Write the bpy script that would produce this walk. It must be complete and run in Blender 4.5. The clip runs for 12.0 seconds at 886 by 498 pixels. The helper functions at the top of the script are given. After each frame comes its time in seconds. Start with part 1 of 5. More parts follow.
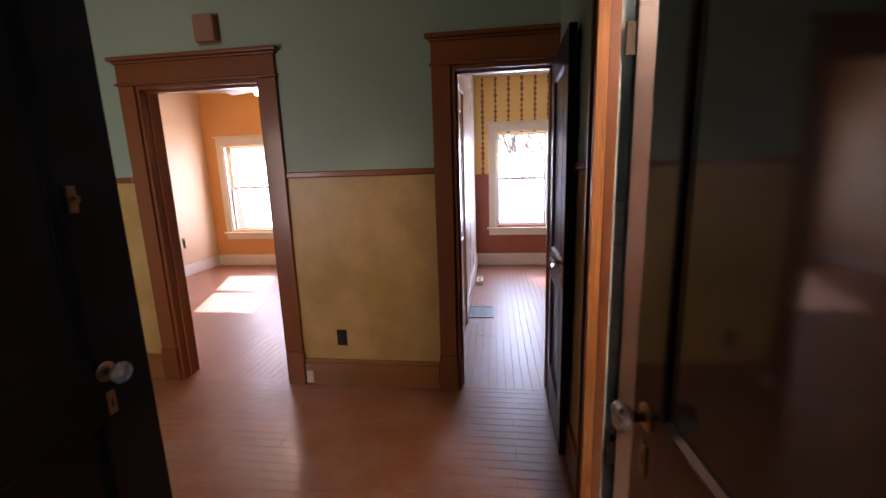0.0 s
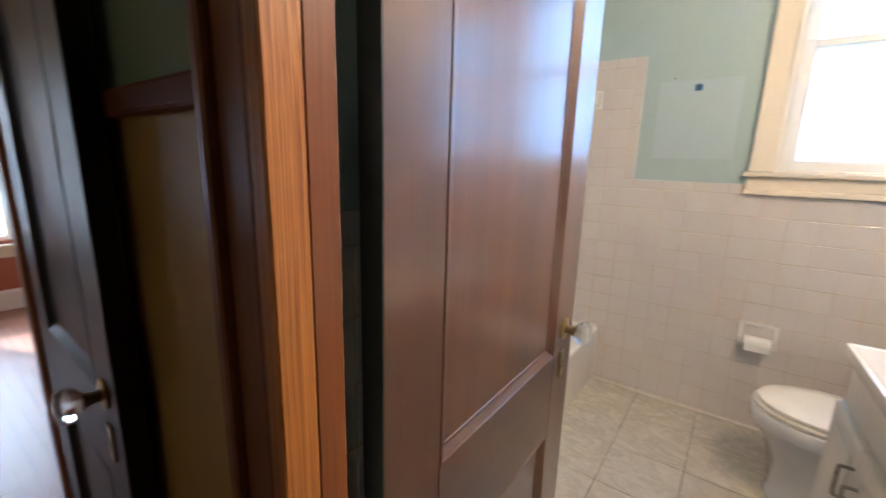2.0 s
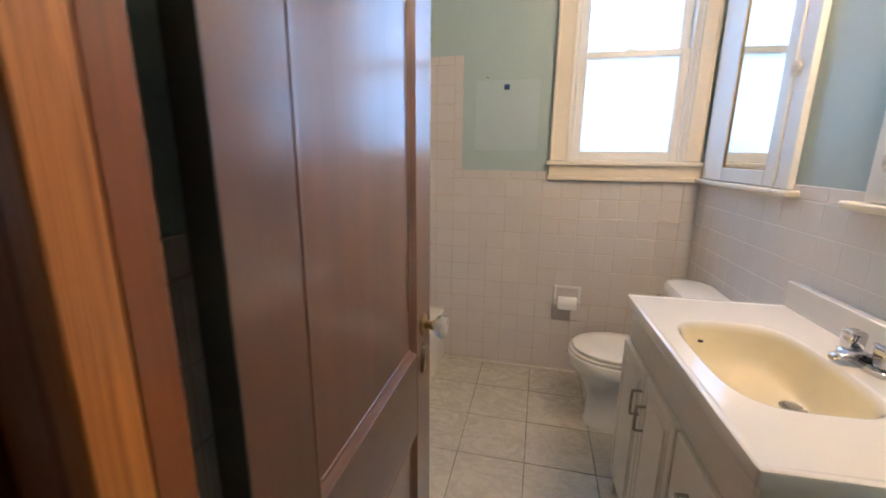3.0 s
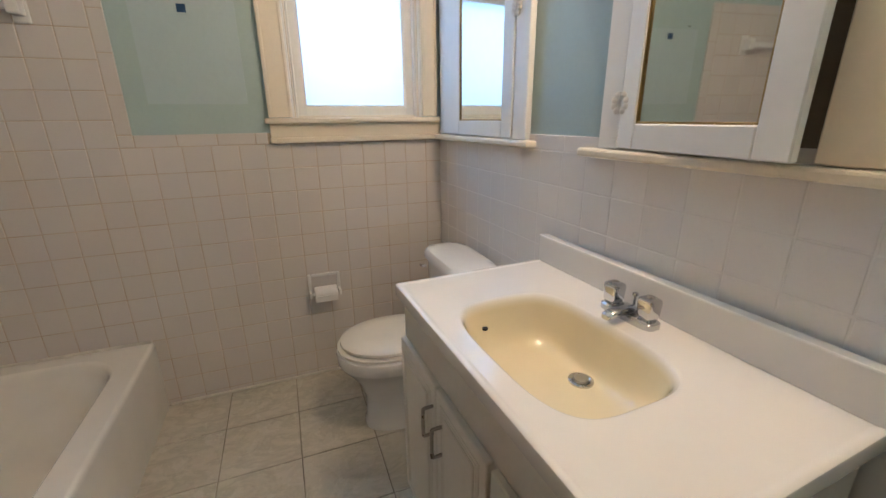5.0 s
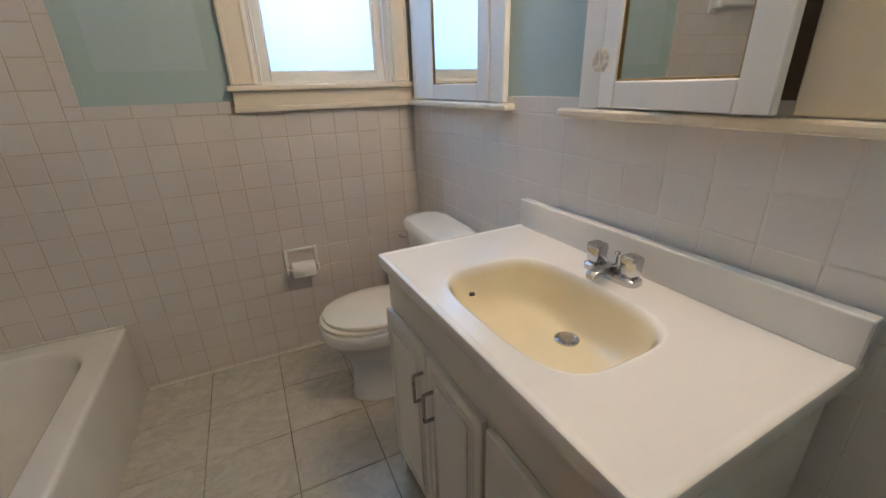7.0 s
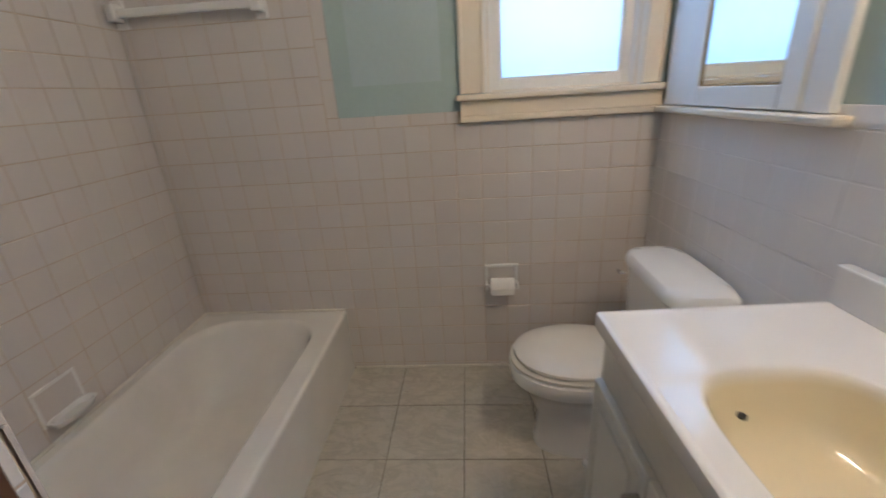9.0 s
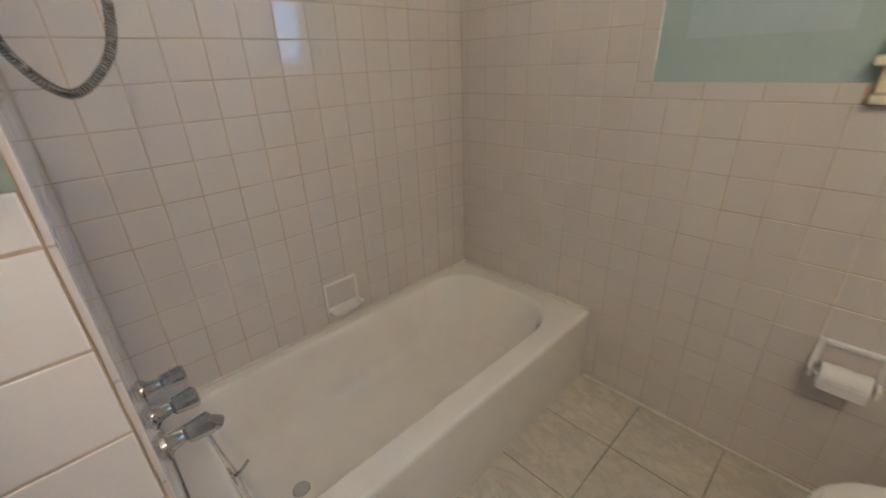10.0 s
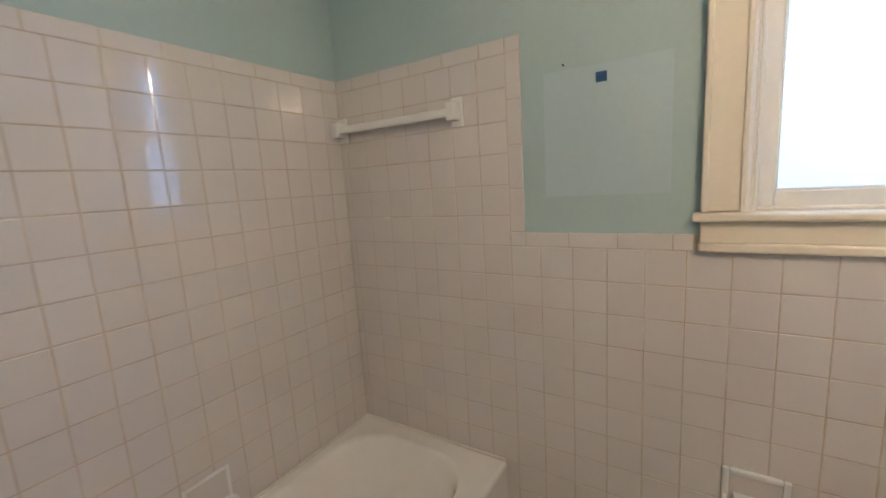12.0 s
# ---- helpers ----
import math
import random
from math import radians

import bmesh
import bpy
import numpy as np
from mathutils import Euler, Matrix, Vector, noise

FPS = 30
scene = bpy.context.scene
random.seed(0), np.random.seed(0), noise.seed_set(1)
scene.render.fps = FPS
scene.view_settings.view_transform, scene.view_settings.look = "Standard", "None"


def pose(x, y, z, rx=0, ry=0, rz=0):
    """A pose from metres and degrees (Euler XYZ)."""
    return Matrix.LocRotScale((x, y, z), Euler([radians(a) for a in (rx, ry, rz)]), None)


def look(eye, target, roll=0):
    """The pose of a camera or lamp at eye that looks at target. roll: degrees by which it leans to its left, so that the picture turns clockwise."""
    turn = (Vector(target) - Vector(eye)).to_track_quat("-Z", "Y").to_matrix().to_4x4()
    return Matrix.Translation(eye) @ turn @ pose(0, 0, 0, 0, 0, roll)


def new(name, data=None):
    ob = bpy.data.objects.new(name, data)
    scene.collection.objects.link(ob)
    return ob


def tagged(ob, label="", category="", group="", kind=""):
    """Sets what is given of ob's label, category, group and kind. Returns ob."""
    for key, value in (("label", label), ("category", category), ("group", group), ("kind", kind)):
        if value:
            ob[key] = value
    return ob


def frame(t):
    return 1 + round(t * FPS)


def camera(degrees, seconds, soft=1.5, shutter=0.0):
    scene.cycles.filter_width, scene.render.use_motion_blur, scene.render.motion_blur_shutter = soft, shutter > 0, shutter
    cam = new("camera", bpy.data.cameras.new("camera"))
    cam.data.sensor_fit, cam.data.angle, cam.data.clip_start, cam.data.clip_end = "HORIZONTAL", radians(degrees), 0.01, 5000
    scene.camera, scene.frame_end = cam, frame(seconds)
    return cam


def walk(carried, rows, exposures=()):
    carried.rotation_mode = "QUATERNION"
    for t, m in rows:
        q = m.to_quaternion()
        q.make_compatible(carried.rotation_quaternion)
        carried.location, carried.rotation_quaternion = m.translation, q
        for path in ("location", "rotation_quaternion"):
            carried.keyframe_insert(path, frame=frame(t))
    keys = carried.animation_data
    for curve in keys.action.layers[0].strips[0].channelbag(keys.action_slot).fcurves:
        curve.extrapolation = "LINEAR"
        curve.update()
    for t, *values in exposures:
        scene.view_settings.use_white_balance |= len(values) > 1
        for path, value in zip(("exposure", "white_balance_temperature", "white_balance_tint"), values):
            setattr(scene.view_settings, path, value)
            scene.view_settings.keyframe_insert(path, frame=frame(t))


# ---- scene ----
cam = camera(94.9, 12.0, shutter=0.32)
PATH = [
    (0, (0.045, 0.283, 1.409), (-0.212, 2.232, 1.037), -1.8),
    (0.5, (-0.052, 0.65, 1.408), (-0.229, 2.611, 1.057), -3.3),
    (1, (-0.047, 1.005, 1.393), (0.206, 2.953, 1.015), -2.8),
    (1.5, (0.12, 1.297, 1.347), (1.166, 2.948, 0.92), -0.1),
    (1.7, (0.19, 1.346, 1.336), (1.461, 2.833, 0.921), 0.7),
    (1.8, (0.183, 1.373, 1.336), (1.578, 2.749, 0.937), 1.0),
    (2, (0.191, 1.414, 1.354), (1.773, 2.563, 0.933), 1.6),
    (2.5, (0.155, 1.45, 1.37), (1.975, 2.174, 0.963), 1.7),
    (3, (0.211, 1.455, 1.376), (2.108, 1.899, 0.922), 0.6),
    (3.5, (0.413, 1.45, 1.359), (2.34, 1.569, 0.836), -0.6),
    (3.7, (0.48, 1.441, 1.347), (2.403, 1.397, 0.799), -0.9),
    (5.3, (0.692, 1.374, 1.338), (2.451, 0.652, 0.718), -0.7),
    (5.5, (0.692, 1.381, 1.337), (2.446, 0.658, 0.703), -1.0),
    (6, (0.699, 1.398, 1.33), (2.425, 0.649, 0.653), -1.2),
    (6.5, (0.701, 1.397, 1.327), (2.397, 0.615, 0.612), -1.3),
    (6.7, (0.703, 1.398, 1.323), (2.386, 0.603, 0.59), -1.4),
    (8.3, (0.723, 1.387, 1.344), (2.514, 0.976, 0.553), -4.3),
    (8.5, (0.771, 1.377, 1.36), (2.599, 1.105, 0.596), -4.4),
    (9, (0.95, 1.386, 1.36), (2.812, 1.527, 0.643), -3.7),
    (9.5, (1.136, 1.413, 1.353), (2.797, 2.218, 0.584), -2.5),
    (10, (1.259, 1.379, 1.366), (2.504, 2.704, 0.534), -2.3),
    (10.5, (1.298, 1.348, 1.428), (2.426, 2.906, 0.882), -3.6),
    (11, (1.278, 1.314, 1.49), (2.553, 2.828, 1.205), -2.6),
    (11.5, (1.271, 1.332, 1.494), (2.782, 2.62, 1.256), -2.1),
    (12, (1.385, 1.413, 1.47), (3.051, 2.474, 1.155), -3.6),
]
EXPOSURES = [(0.0, 1.05, 6450, 34), (0.5, 1.3, 5850, 15), (1.0, 1.55, 5200, 2), (1.5, 1.4, 5700, 6), (2.0, 1.1, 6100, 15), (2.5, 0.80, 6400, 18), (3.0, 0.62, 6500, 18),
             (3.7, 0.46, 6650, 16), (5.3, 0.28, 6250, 13), (6.7, 0.18, 6100, 12), (8.3, 0.26, 6000, 14), (9.0, 0.14, 5900, 14), (9.5, 0.08, 6500, 12), (10.0, 0.38, 6250, 12),
             (10.5, 0.7, 6100, 12), (11.0, 0.73, 5950, 12), (11.5, 0.62, 5950, 14), (12.0, 0.45, 6200, 14)]
walk(cam, [(t, look(eye, target, roll)) for t, eye, target, roll in PATH], EXPOSURES)

# ---- world, sun, exposure ----
world = bpy.data.worlds.new("sky_world")
world.use_nodes = True
scene.world = world
wn = world.node_tree.nodes
sky = wn.new("ShaderNodeTexSky")
sky.sky_type = "NISHITA"
sky.sun_disc = False
sky.sun_elevation = radians(36.2)
sky.sun_rotation = radians(-21.5)
wn["Background"].inputs["Strength"].default_value = 0.15
world.node_tree.links.new(sky.outputs["Color"], wn["Background"].inputs["Color"])

sun = new("sun", bpy.data.lights.new("sun", "SUN"))
sun.data.energy, sun.data.angle, sun.data.color = 5.0, radians(0.5), (1.0, 0.95, 0.86)
sun.matrix_world = look((0, 0, 0), (0.50, -1.27, -1.0))


def window_light(name, place, target, w, h, watts, colour):
    """Skylight that enters through one window opening."""
    lamp = new(name, bpy.data.lights.new(name, "AREA"))
    lamp.data.shape, lamp.data.size, lamp.data.size_y = "RECTANGLE", w, h
    lamp.data.energy, lamp.data.color = watts, colour
    lamp.matrix_world = look(place, target)
    return lamp


window_light("skylight_bath", (2.98, 1.01, 1.90), (1.8, 1.01, 1.86), 0.60, 1.05, 7.0, (0.46, 0.71, 1.0))
window_light("skylight_room_east", (0.455, 6.56, 1.25), (0.455, 5.0, 1.0), 0.70, 1.25, 20, (0.60, 0.81, 1.0))
window_light("skylight_room_west", (-3.8, 6.56, 1.25), (-3.8, 5.0, 1.0), 0.7, 1.3, 15, (0.85, 0.93, 1.0))
# Added lamp for an unseen hall window, placed by the glare on the wall.
window_light("added_light_hall", (-2.35, 0.20, 1.35), (-2.1, 2.0, 1.2), 0.66, 1.2, 10.0, (1.0, 0.88, 0.72))


# ---- materials ----
def node_mat(name):
    m = bpy.data.materials.new(name)
    m.use_nodes = True
    nt = m.node_tree
    return m, nt, nt.nodes["Principled BSDF"]


def mixed(nt, fac, a, b):
    n = nt.nodes.new("ShaderNodeMix")
    n.data_type = "RGBA"
    for socket, v in ((n.inputs[0], fac), (n.inputs[6], a), (n.inputs[7], b)):
        if isinstance(v, bpy.types.NodeSocket):
            nt.links.new(v, socket)
        else:
            socket.default_value = (*v, 1) if isinstance(v, tuple) else v
    return n.outputs[2]


def place_of(nt, scale, jitter=0.0):
    """World position, stretched; jitter shifts it from piece to piece."""
    g = nt.nodes.new("ShaderNodeNewGeometry")
    vec = g.outputs["Position"]
    if jitter:
        info = nt.nodes.new("ShaderNodeObjectInfo")
        add = nt.nodes.new("ShaderNodeVectorMath")
        add.operation = "MULTIPLY_ADD"
        comb = nt.nodes.new("ShaderNodeCombineXYZ")
        for i in range(3):
            nt.links.new(info.outputs["Random"], comb.inputs[i])
        nt.links.new(comb.outputs[0], add.inputs[0])
        add.inputs[1].default_value = (jitter, jitter * 1.7, jitter * 0.6)
        nt.links.new(vec, add.inputs[2])
        vec = add.outputs[0]
    mul = nt.nodes.new("ShaderNodeVectorMath")
    mul.operation = "MULTIPLY"
    nt.links.new(vec, mul.inputs[0])
    mul.inputs[1].default_value = scale
    return mul.outputs[0]


def noise_of(nt, vec, scale, detail=4.0, rough=0.55, distort=0.0):
    n = nt.nodes.new("ShaderNodeTexNoise")
    n.inputs["Scale"].default_value, n.inputs["Detail"].default_value = scale, detail
    n.inputs["Roughness"].default_value, n.inputs["Distortion"].default_value = rough, distort
    nt.links.new(vec, n.inputs["Vector"])
    return n.outputs["Fac"]


def ramp_of(nt, fac, lo, hi, a=0.0, b=1.0):
    n = nt.nodes.new("ShaderNodeMapRange")
    n.inputs[1].default_value, n.inputs[2].default_value = lo, hi
    n.inputs[3].default_value, n.inputs[4].default_value = a, b
    nt.links.new(fac, n.inputs[0])
    return n.outputs[0]


def bump_of(nt, bsdf, height, strength, distance=0.002):
    n = nt.nodes.new("ShaderNodeBump")
    n.inputs["Strength"].default_value, n.inputs["Distance"].default_value = strength, distance
    nt.links.new(height, n.inputs["Height"])
    nt.links.new(n.outputs[0], bsdf.inputs["Normal"])


def painted(name, base, other, rough=0.5, blotch=2.0, grain=60.0, bump=0.15, spec=0.5, coat=0.0):
    """Paint or plaster: a broad blotch of two tones, a fine grain and slight relief."""
    m, nt, b = node_mat(name)
    p = place_of(nt, (1, 1, 1))
    big = noise_of(nt, p, blotch, 5, 0.6)
    fine = noise_of(nt, p, grain, 3, 0.6)
    col = mixed(nt, ramp_of(nt, big, 0.35, 0.68), base, other)
    col = mixed(nt, ramp_of(nt, fine, 0.3, 0.75, 0.0, 0.18), col, tuple(0.8 * c for c in base))
    nt.links.new(col, b.inputs["Base Color"])
    nt.links.new(ramp_of(nt, big, 0.3, 0.7, rough - 0.06, rough + 0.08), b.inputs["Roughness"])
    b.inputs["Specular IOR Level"].default_value = spec
    b.inputs["Coat Weight"].default_value = coat
    b.inputs["Coat Roughness"].default_value = 0.12
    bump_of(nt, b, fine, bump)
    return m


def wooden(name, dark, light, along="z", rough=0.35, coat=0.3, grain=1.0, jitter=5.0, coat_rough=0.15, wear=0.0, coat_ior=1.5):
    """Stained wood: long straight fibres along one axis, fine pores, soft tone changes; wear dulls and greys it in patches."""
    m, nt, b = node_mat(name)

    slow = noise_of(nt, place_of(nt, (1, 1, 1), jitter), 1.3, 0)

    def fibres(cross, detail, sway):
        s = {"x": (0.0, cross, cross), "y": (cross, 0.0, cross), "z": (cross, cross, 0.0)}[along]
        bend = nt.nodes.new("ShaderNodeVectorMath")
        bend.operation = "ADD"
        nt.links.new(place_of(nt, s, jitter), bend.inputs[0])
        nt.links.new(ramp_of(nt, slow, 0.0, 1.0, 0.0, sway * cross), bend.inputs[1])
        return noise_of(nt, bend.outputs[0], 1.0, detail, 0.5)
    band = fibres(8.0 * grain, 1, 0.012)
    fine = fibres(60.0 * grain, 1, 0.012)
    ps = {"x": (5.0, 240.0, 240.0), "y": (240.0, 5.0, 240.0), "z": (240.0, 240.0, 5.0)}[along]
    pore = noise_of(nt, place_of(nt, ps, jitter), 1.0, 1)
    half = tuple(0.5 * (a + c) for a, c in zip(dark, light))
    col = mixed(nt, ramp_of(nt, band, 0.1, 0.9), dark, light)
    col = mixed(nt, ramp_of(nt, fine, 0.25, 0.75, 0.5, 0.0), col, half)
    col = mixed(nt, ramp_of(nt, pore, 0.56, 0.72, 0.0, 0.24), col, tuple(0.5 * c for c in dark))
    col = mixed(nt, ramp_of(nt, slow, 0.3, 0.75, 0.0, 0.25), col, tuple(0.75 * c for c in half))
    rgh = ramp_of(nt, fine, 0.3, 0.7, rough - 0.005, rough + 0.01)
    if wear:
        scuff = noise_of(nt, place_of(nt, (1, 1, 1)), 3.2, 8, 0.68)
        worn = ramp_of(nt, scuff, 0.44, 0.64, 0.0, wear)
        col = mixed(nt, worn, col, tuple(0.10 + 0.75 * c for c in light))
        mul = nt.nodes.new("ShaderNodeMath")
        mul.operation = "MULTIPLY_ADD"
        nt.links.new(worn, mul.inputs[0])
        mul.inputs[1].default_value = 0.22
        nt.links.new(rgh, mul.inputs[2])
        rgh = mul.outputs[0]
    nt.links.new(col, b.inputs["Base Color"])
    nt.links.new(rgh, b.inputs["Roughness"])
    b.inputs["Coat Weight"].default_value, b.inputs["Coat Roughness"].default_value = coat, coat_rough
    b.inputs["Coat IOR"].default_value = coat_ior
    bump_of(nt, b, pore, 0.04, 0.0003)
    return m


def fir(name, dark, light):
    """Varnished flat-sawn fir: close wavering dark growth lines on orange wood, along z."""
    m, nt, b = node_mat(name)
    sway = noise_of(nt, place_of(nt, (1, 1, 0.6)), 2.2, 2)
    slow = noise_of(nt, place_of(nt, (1, 1, 0.25)), 9.0, 3)
    bend = nt.nodes.new("ShaderNodeVectorMath")
    bend.operation = "ADD"
    nt.links.new(place_of(nt, (480.0, 480.0, 3.5)), bend.inputs[0])
    nt.links.new(ramp_of(nt, sway, 0.0, 1.0, 0.0, 9.0), bend.inputs[1])
    lines = noise_of(nt, bend.outputs[0], 1.0, 3, 0.6)
    col = mixed(nt, ramp_of(nt, lines, 0.38, 0.66), light, dark)
    col = mixed(nt, ramp_of(nt, slow, 0.35, 0.75, 0.0, 0.4), col, tuple(0.6 * c for c in light))
    nt.links.new(col, b.inputs["Base Color"])
    b.inputs["Roughness"].default_value = 0.42
    b.inputs["Coat Weight"].default_value, b.inputs["Coat Roughness"].default_value = 0.25, 0.2
    bump_of(nt, b, lines, 0.15, 0.0006)
    return m


def plain(name, colour, rough=0.4, metal=0.0, coat=0.0, wear=0.06, transmission=0.0, ior=1.45, grain=25.0):
    m, nt, b = node_mat(name)
    n = noise_of(nt, place_of(nt, (1, 1, 1)), grain, 4)
    nt.links.new(mixed(nt, ramp_of(nt, n, 0.35, 0.7), colour, tuple(c * (1 - 2 * wear) for c in colour)), b.inputs["Base Color"])
    nt.links.new(ramp_of(nt, n, 0.3, 0.7, max(0.02, rough - wear), rough + wear), b.inputs["Roughness"])
    b.inputs["Metallic"].default_value, b.inputs["Coat Weight"].default_value = metal, coat
    b.inputs["Coat Roughness"].default_value = 0.025
    b.inputs["Transmission Weight"].default_value, b.inputs["IOR"].default_value = transmission, ior
    return m


def blended(name, rim, inside, z_rim, z_inside):
    """Cast marble whose white rim blends into a tinted bowl, under a clear gel coat."""
    m, nt, b = node_mat(name)
    g = nt.nodes.new("ShaderNodeNewGeometry")
    sep = nt.nodes.new("ShaderNodeSeparateXYZ")
    nt.links.new(g.outputs["Position"], sep.inputs[0])
    cloud = noise_of(nt, place_of(nt, (1, 1, 1)), 6.0, 4)
    tone = mixed(nt, ramp_of(nt, cloud, 0.35, 0.7), inside, tuple(0.95 * c for c in inside))
    nt.links.new(mixed(nt, ramp_of(nt, sep.outputs[2], z_inside, z_rim, 1.0, 0.0), rim, tone), b.inputs["Base Color"])
    b.inputs["Roughness"].default_value = 0.12
    b.inputs["Coat Weight"].default_value, b.inputs["Coat Roughness"].default_value = 0.9, 0.03
    return m


def glazed(name, base, tint, rough=0.09, bump=0.04, coat=0.7, coat_rough=0.035):
    """Glazed ceramic tile: each tile a hair different, faintly wavy glaze."""
    m, nt, b = node_mat(name)
    info = nt.nodes.new("ShaderNodeObjectInfo")
    p = place_of(nt, (1, 1, 1), 3.0)
    big = noise_of(nt, p, 9.0, 3)
    speck = noise_of(nt, p, 120.0, 2)
    col = mixed(nt, ramp_of(nt, info.outputs["Random"], 0, 1, 0, 0.6), base, tint)
    col = mixed(nt, ramp_of(nt, speck, 0.55, 0.8, 0, 0.15), col, tuple(0.8 * c for c in tint))
    nt.links.new(col, b.inputs["Base Color"])
    nt.links.new(ramp_of(nt, big, 0.3, 0.7, rough - 0.04, rough + 0.08), b.inputs["Roughness"])
    b.inputs["Specular IOR Level"].default_value = 0.8
    b.inputs["Coat Weight"].default_value, b.inputs["Coat Roughness"].default_value = coat, coat_rough
    bump_of(nt, b, big, bump, 0.004)
    return m


def marble(name, base, vein, rough=0.22):
    m, nt, b = node_mat(name)
    p = place_of(nt, (1, 1, 1), 7.0)
    cloud = noise_of(nt, p, 7.0, 7, 0.66, 0.4)
    line = noise_of(nt, place_of(nt, (2.0, 0.9, 1), 7.0), 5.5, 6, 0.66, 0.7)
    band = nt.nodes.new("ShaderNodeMath")
    band.operation = "ABSOLUTE"
    sub = nt.nodes.new("ShaderNodeMath")
    sub.operation = "SUBTRACT"
    nt.links.new(line, sub.inputs[0])
    sub.inputs[1].default_value = 0.5
    nt.links.new(sub.outputs[0], band.inputs[0])
    veins = ramp_of(nt, band.outputs[0], 0.0, 0.075, 0.42, 0.0)
    col = mixed(nt, ramp_of(nt, cloud, 0.35, 0.65), base, tuple(0.82 * c for c in base))
    col = mixed(nt, veins, col, vein)
    nt.links.new(col, b.inputs["Base Color"])
    nt.links.new(ramp_of(nt, cloud, 0.3, 0.7, rough - 0.05, rough + 0.12), b.inputs["Roughness"])
    bump_of(nt, b, cloud, 0.08, 0.002)
    return m


def glow(name, colour, strength):
    m, nt, b = node_mat(name)
    b.inputs["Base Color"].default_value = (*colour, 1)
    b.inputs["Emission Color"].default_value = (*colour, 1)
    b.inputs["Emission Strength"].default_value = strength
    return m


M_SEAFOAM = painted("sea_green_wall_paint", (0.37, 0.48, 0.475), (0.40, 0.51, 0.505), 0.42, 1.2, 70, 0.12)
M_PATCH = painted("pale_blue_old_paint", (0.42, 0.525, 0.545), (0.44, 0.55, 0.575), 0.4, 2.0, 70, 0.12)
M_HALL_GREEN = painted("hall_green_paint", (0.25, 0.36, 0.28), (0.29, 0.40, 0.32), 0.5, 1.0, 45, 0.2)
M_HALL_GOLD = painted("mottled_gold_plaster", (0.40, 0.262, 0.080), (0.54, 0.375, 0.145), 0.40, 3.6, 22, 0.3)
M_PEACH = painted("peach_wall_paint", (0.76, 0.54, 0.34), (0.80, 0.60, 0.40), 0.45, 0.8, 50, 0.1)
M_ORANGE = painted("orange_wall_paint", (0.74, 0.36, 0.10), (0.78, 0.40, 0.13), 0.5, 0.8, 50, 0.1)
M_RED = painted("brick_red_wall_paint", (0.36, 0.11, 0.06), (0.42, 0.14, 0.08), 0.35, 1.5, 50, 0.1)
M_CEIL = painted("cream_ceiling_paint", (0.78, 0.68, 0.50), (0.80, 0.72, 0.55), 0.7, 1.0, 40, 0.2)
M_CEIL_BATH = painted("bath_ceiling_paint", (0.78, 0.76, 0.71), (0.81, 0.79, 0.74), 0.6, 1.0, 40, 0.2)
# Dark tone that stands in for shade in unseen rooms and the cabinet inside.
M_SHADE_DARK = painted("dark_shade_paint", (0.16, 0.13, 0.10), (0.2, 0.16, 0.12), 0.6, 1.0, 40, 0.2)
M_WHITE_TRIM = painted("white_trim_paint", (0.78, 0.74, 0.66), (0.82, 0.79, 0.72), 0.35, 4, 60, 0.1)
M_DIVIDER = painted("pinkish_white_gloss_wall_paint", (0.60, 0.50, 0.44), (0.66, 0.56, 0.50), 0.3, 1.5, 50, 0.1)
M_TAN_TRIM = painted("tan_trim_paint", (0.50, 0.33, 0.21), (0.56, 0.39, 0.26), 0.4, 3, 60, 0.1)
M_CREAM = painted("cream_window_paint", (0.80, 0.71, 0.56), (0.83, 0.75, 0.62), 0.33, 3, 60, 0.12)
M_CREAM_SASH = painted("ivory_sash_paint", (0.80, 0.76, 0.68), (0.83, 0.80, 0.73), 0.3, 3, 60, 0.1)
M_CAB_WHITE = painted("thick_white_gloss_paint", (0.80, 0.79, 0.76), (0.84, 0.83, 0.80), 0.42, 5, 40, 0.08)
M_LEDGE = painted("yellowed_ledge_paint", (0.76, 0.68, 0.55), (0.80, 0.74, 0.63), 0.3, 5, 50, 0.25)
M_TRIM_WOOD = wooden("reddish_brown_trim_wood", (0.14, 0.040, 0.011), (0.29, 0.092, 0.023), "z", 0.38, 0.3, 0.8)
M_TRIM_WOOD_X = wooden("reddish_brown_trim_wood_level", (0.14, 0.040, 0.011), (0.29, 0.092, 0.023), "x", 0.38, 0.3, 0.8)
M_TRIM_WOOD_Y = wooden("reddish_brown_rail_wood", (0.105, 0.024, 0.009), (0.20, 0.052, 0.017), "y", 0.6, 0.0, 0.8)
M_BASE_WOOD = wooden("amber_baseboard_wood", (0.16, 0.065, 0.018), (0.34, 0.155, 0.045), "x", 0.35, 0.35, 0.8)
M_JAMB_WOOD = fir("orange_fir_jamb_wood", (0.26, 0.075, 0.014), (0.60, 0.235, 0.05))
M_DOOR_WOOD = wooden("glossy_mahogany_door_wood", (0.066, 0.022, 0.008), (0.160, 0.058, 0.019), "z", 0.45, 1.0, 1.9, coat_rough=0.18, wear=0.10, coat_ior=1.75)
M_DOOR_WOOD_X = wooden("glossy_mahogany_rail_wood", (0.066, 0.022, 0.008), (0.140, 0.052, 0.018), "x", 0.45, 1.0, 1.9, coat_rough=0.18, wear=0.16, coat_ior=1.75)
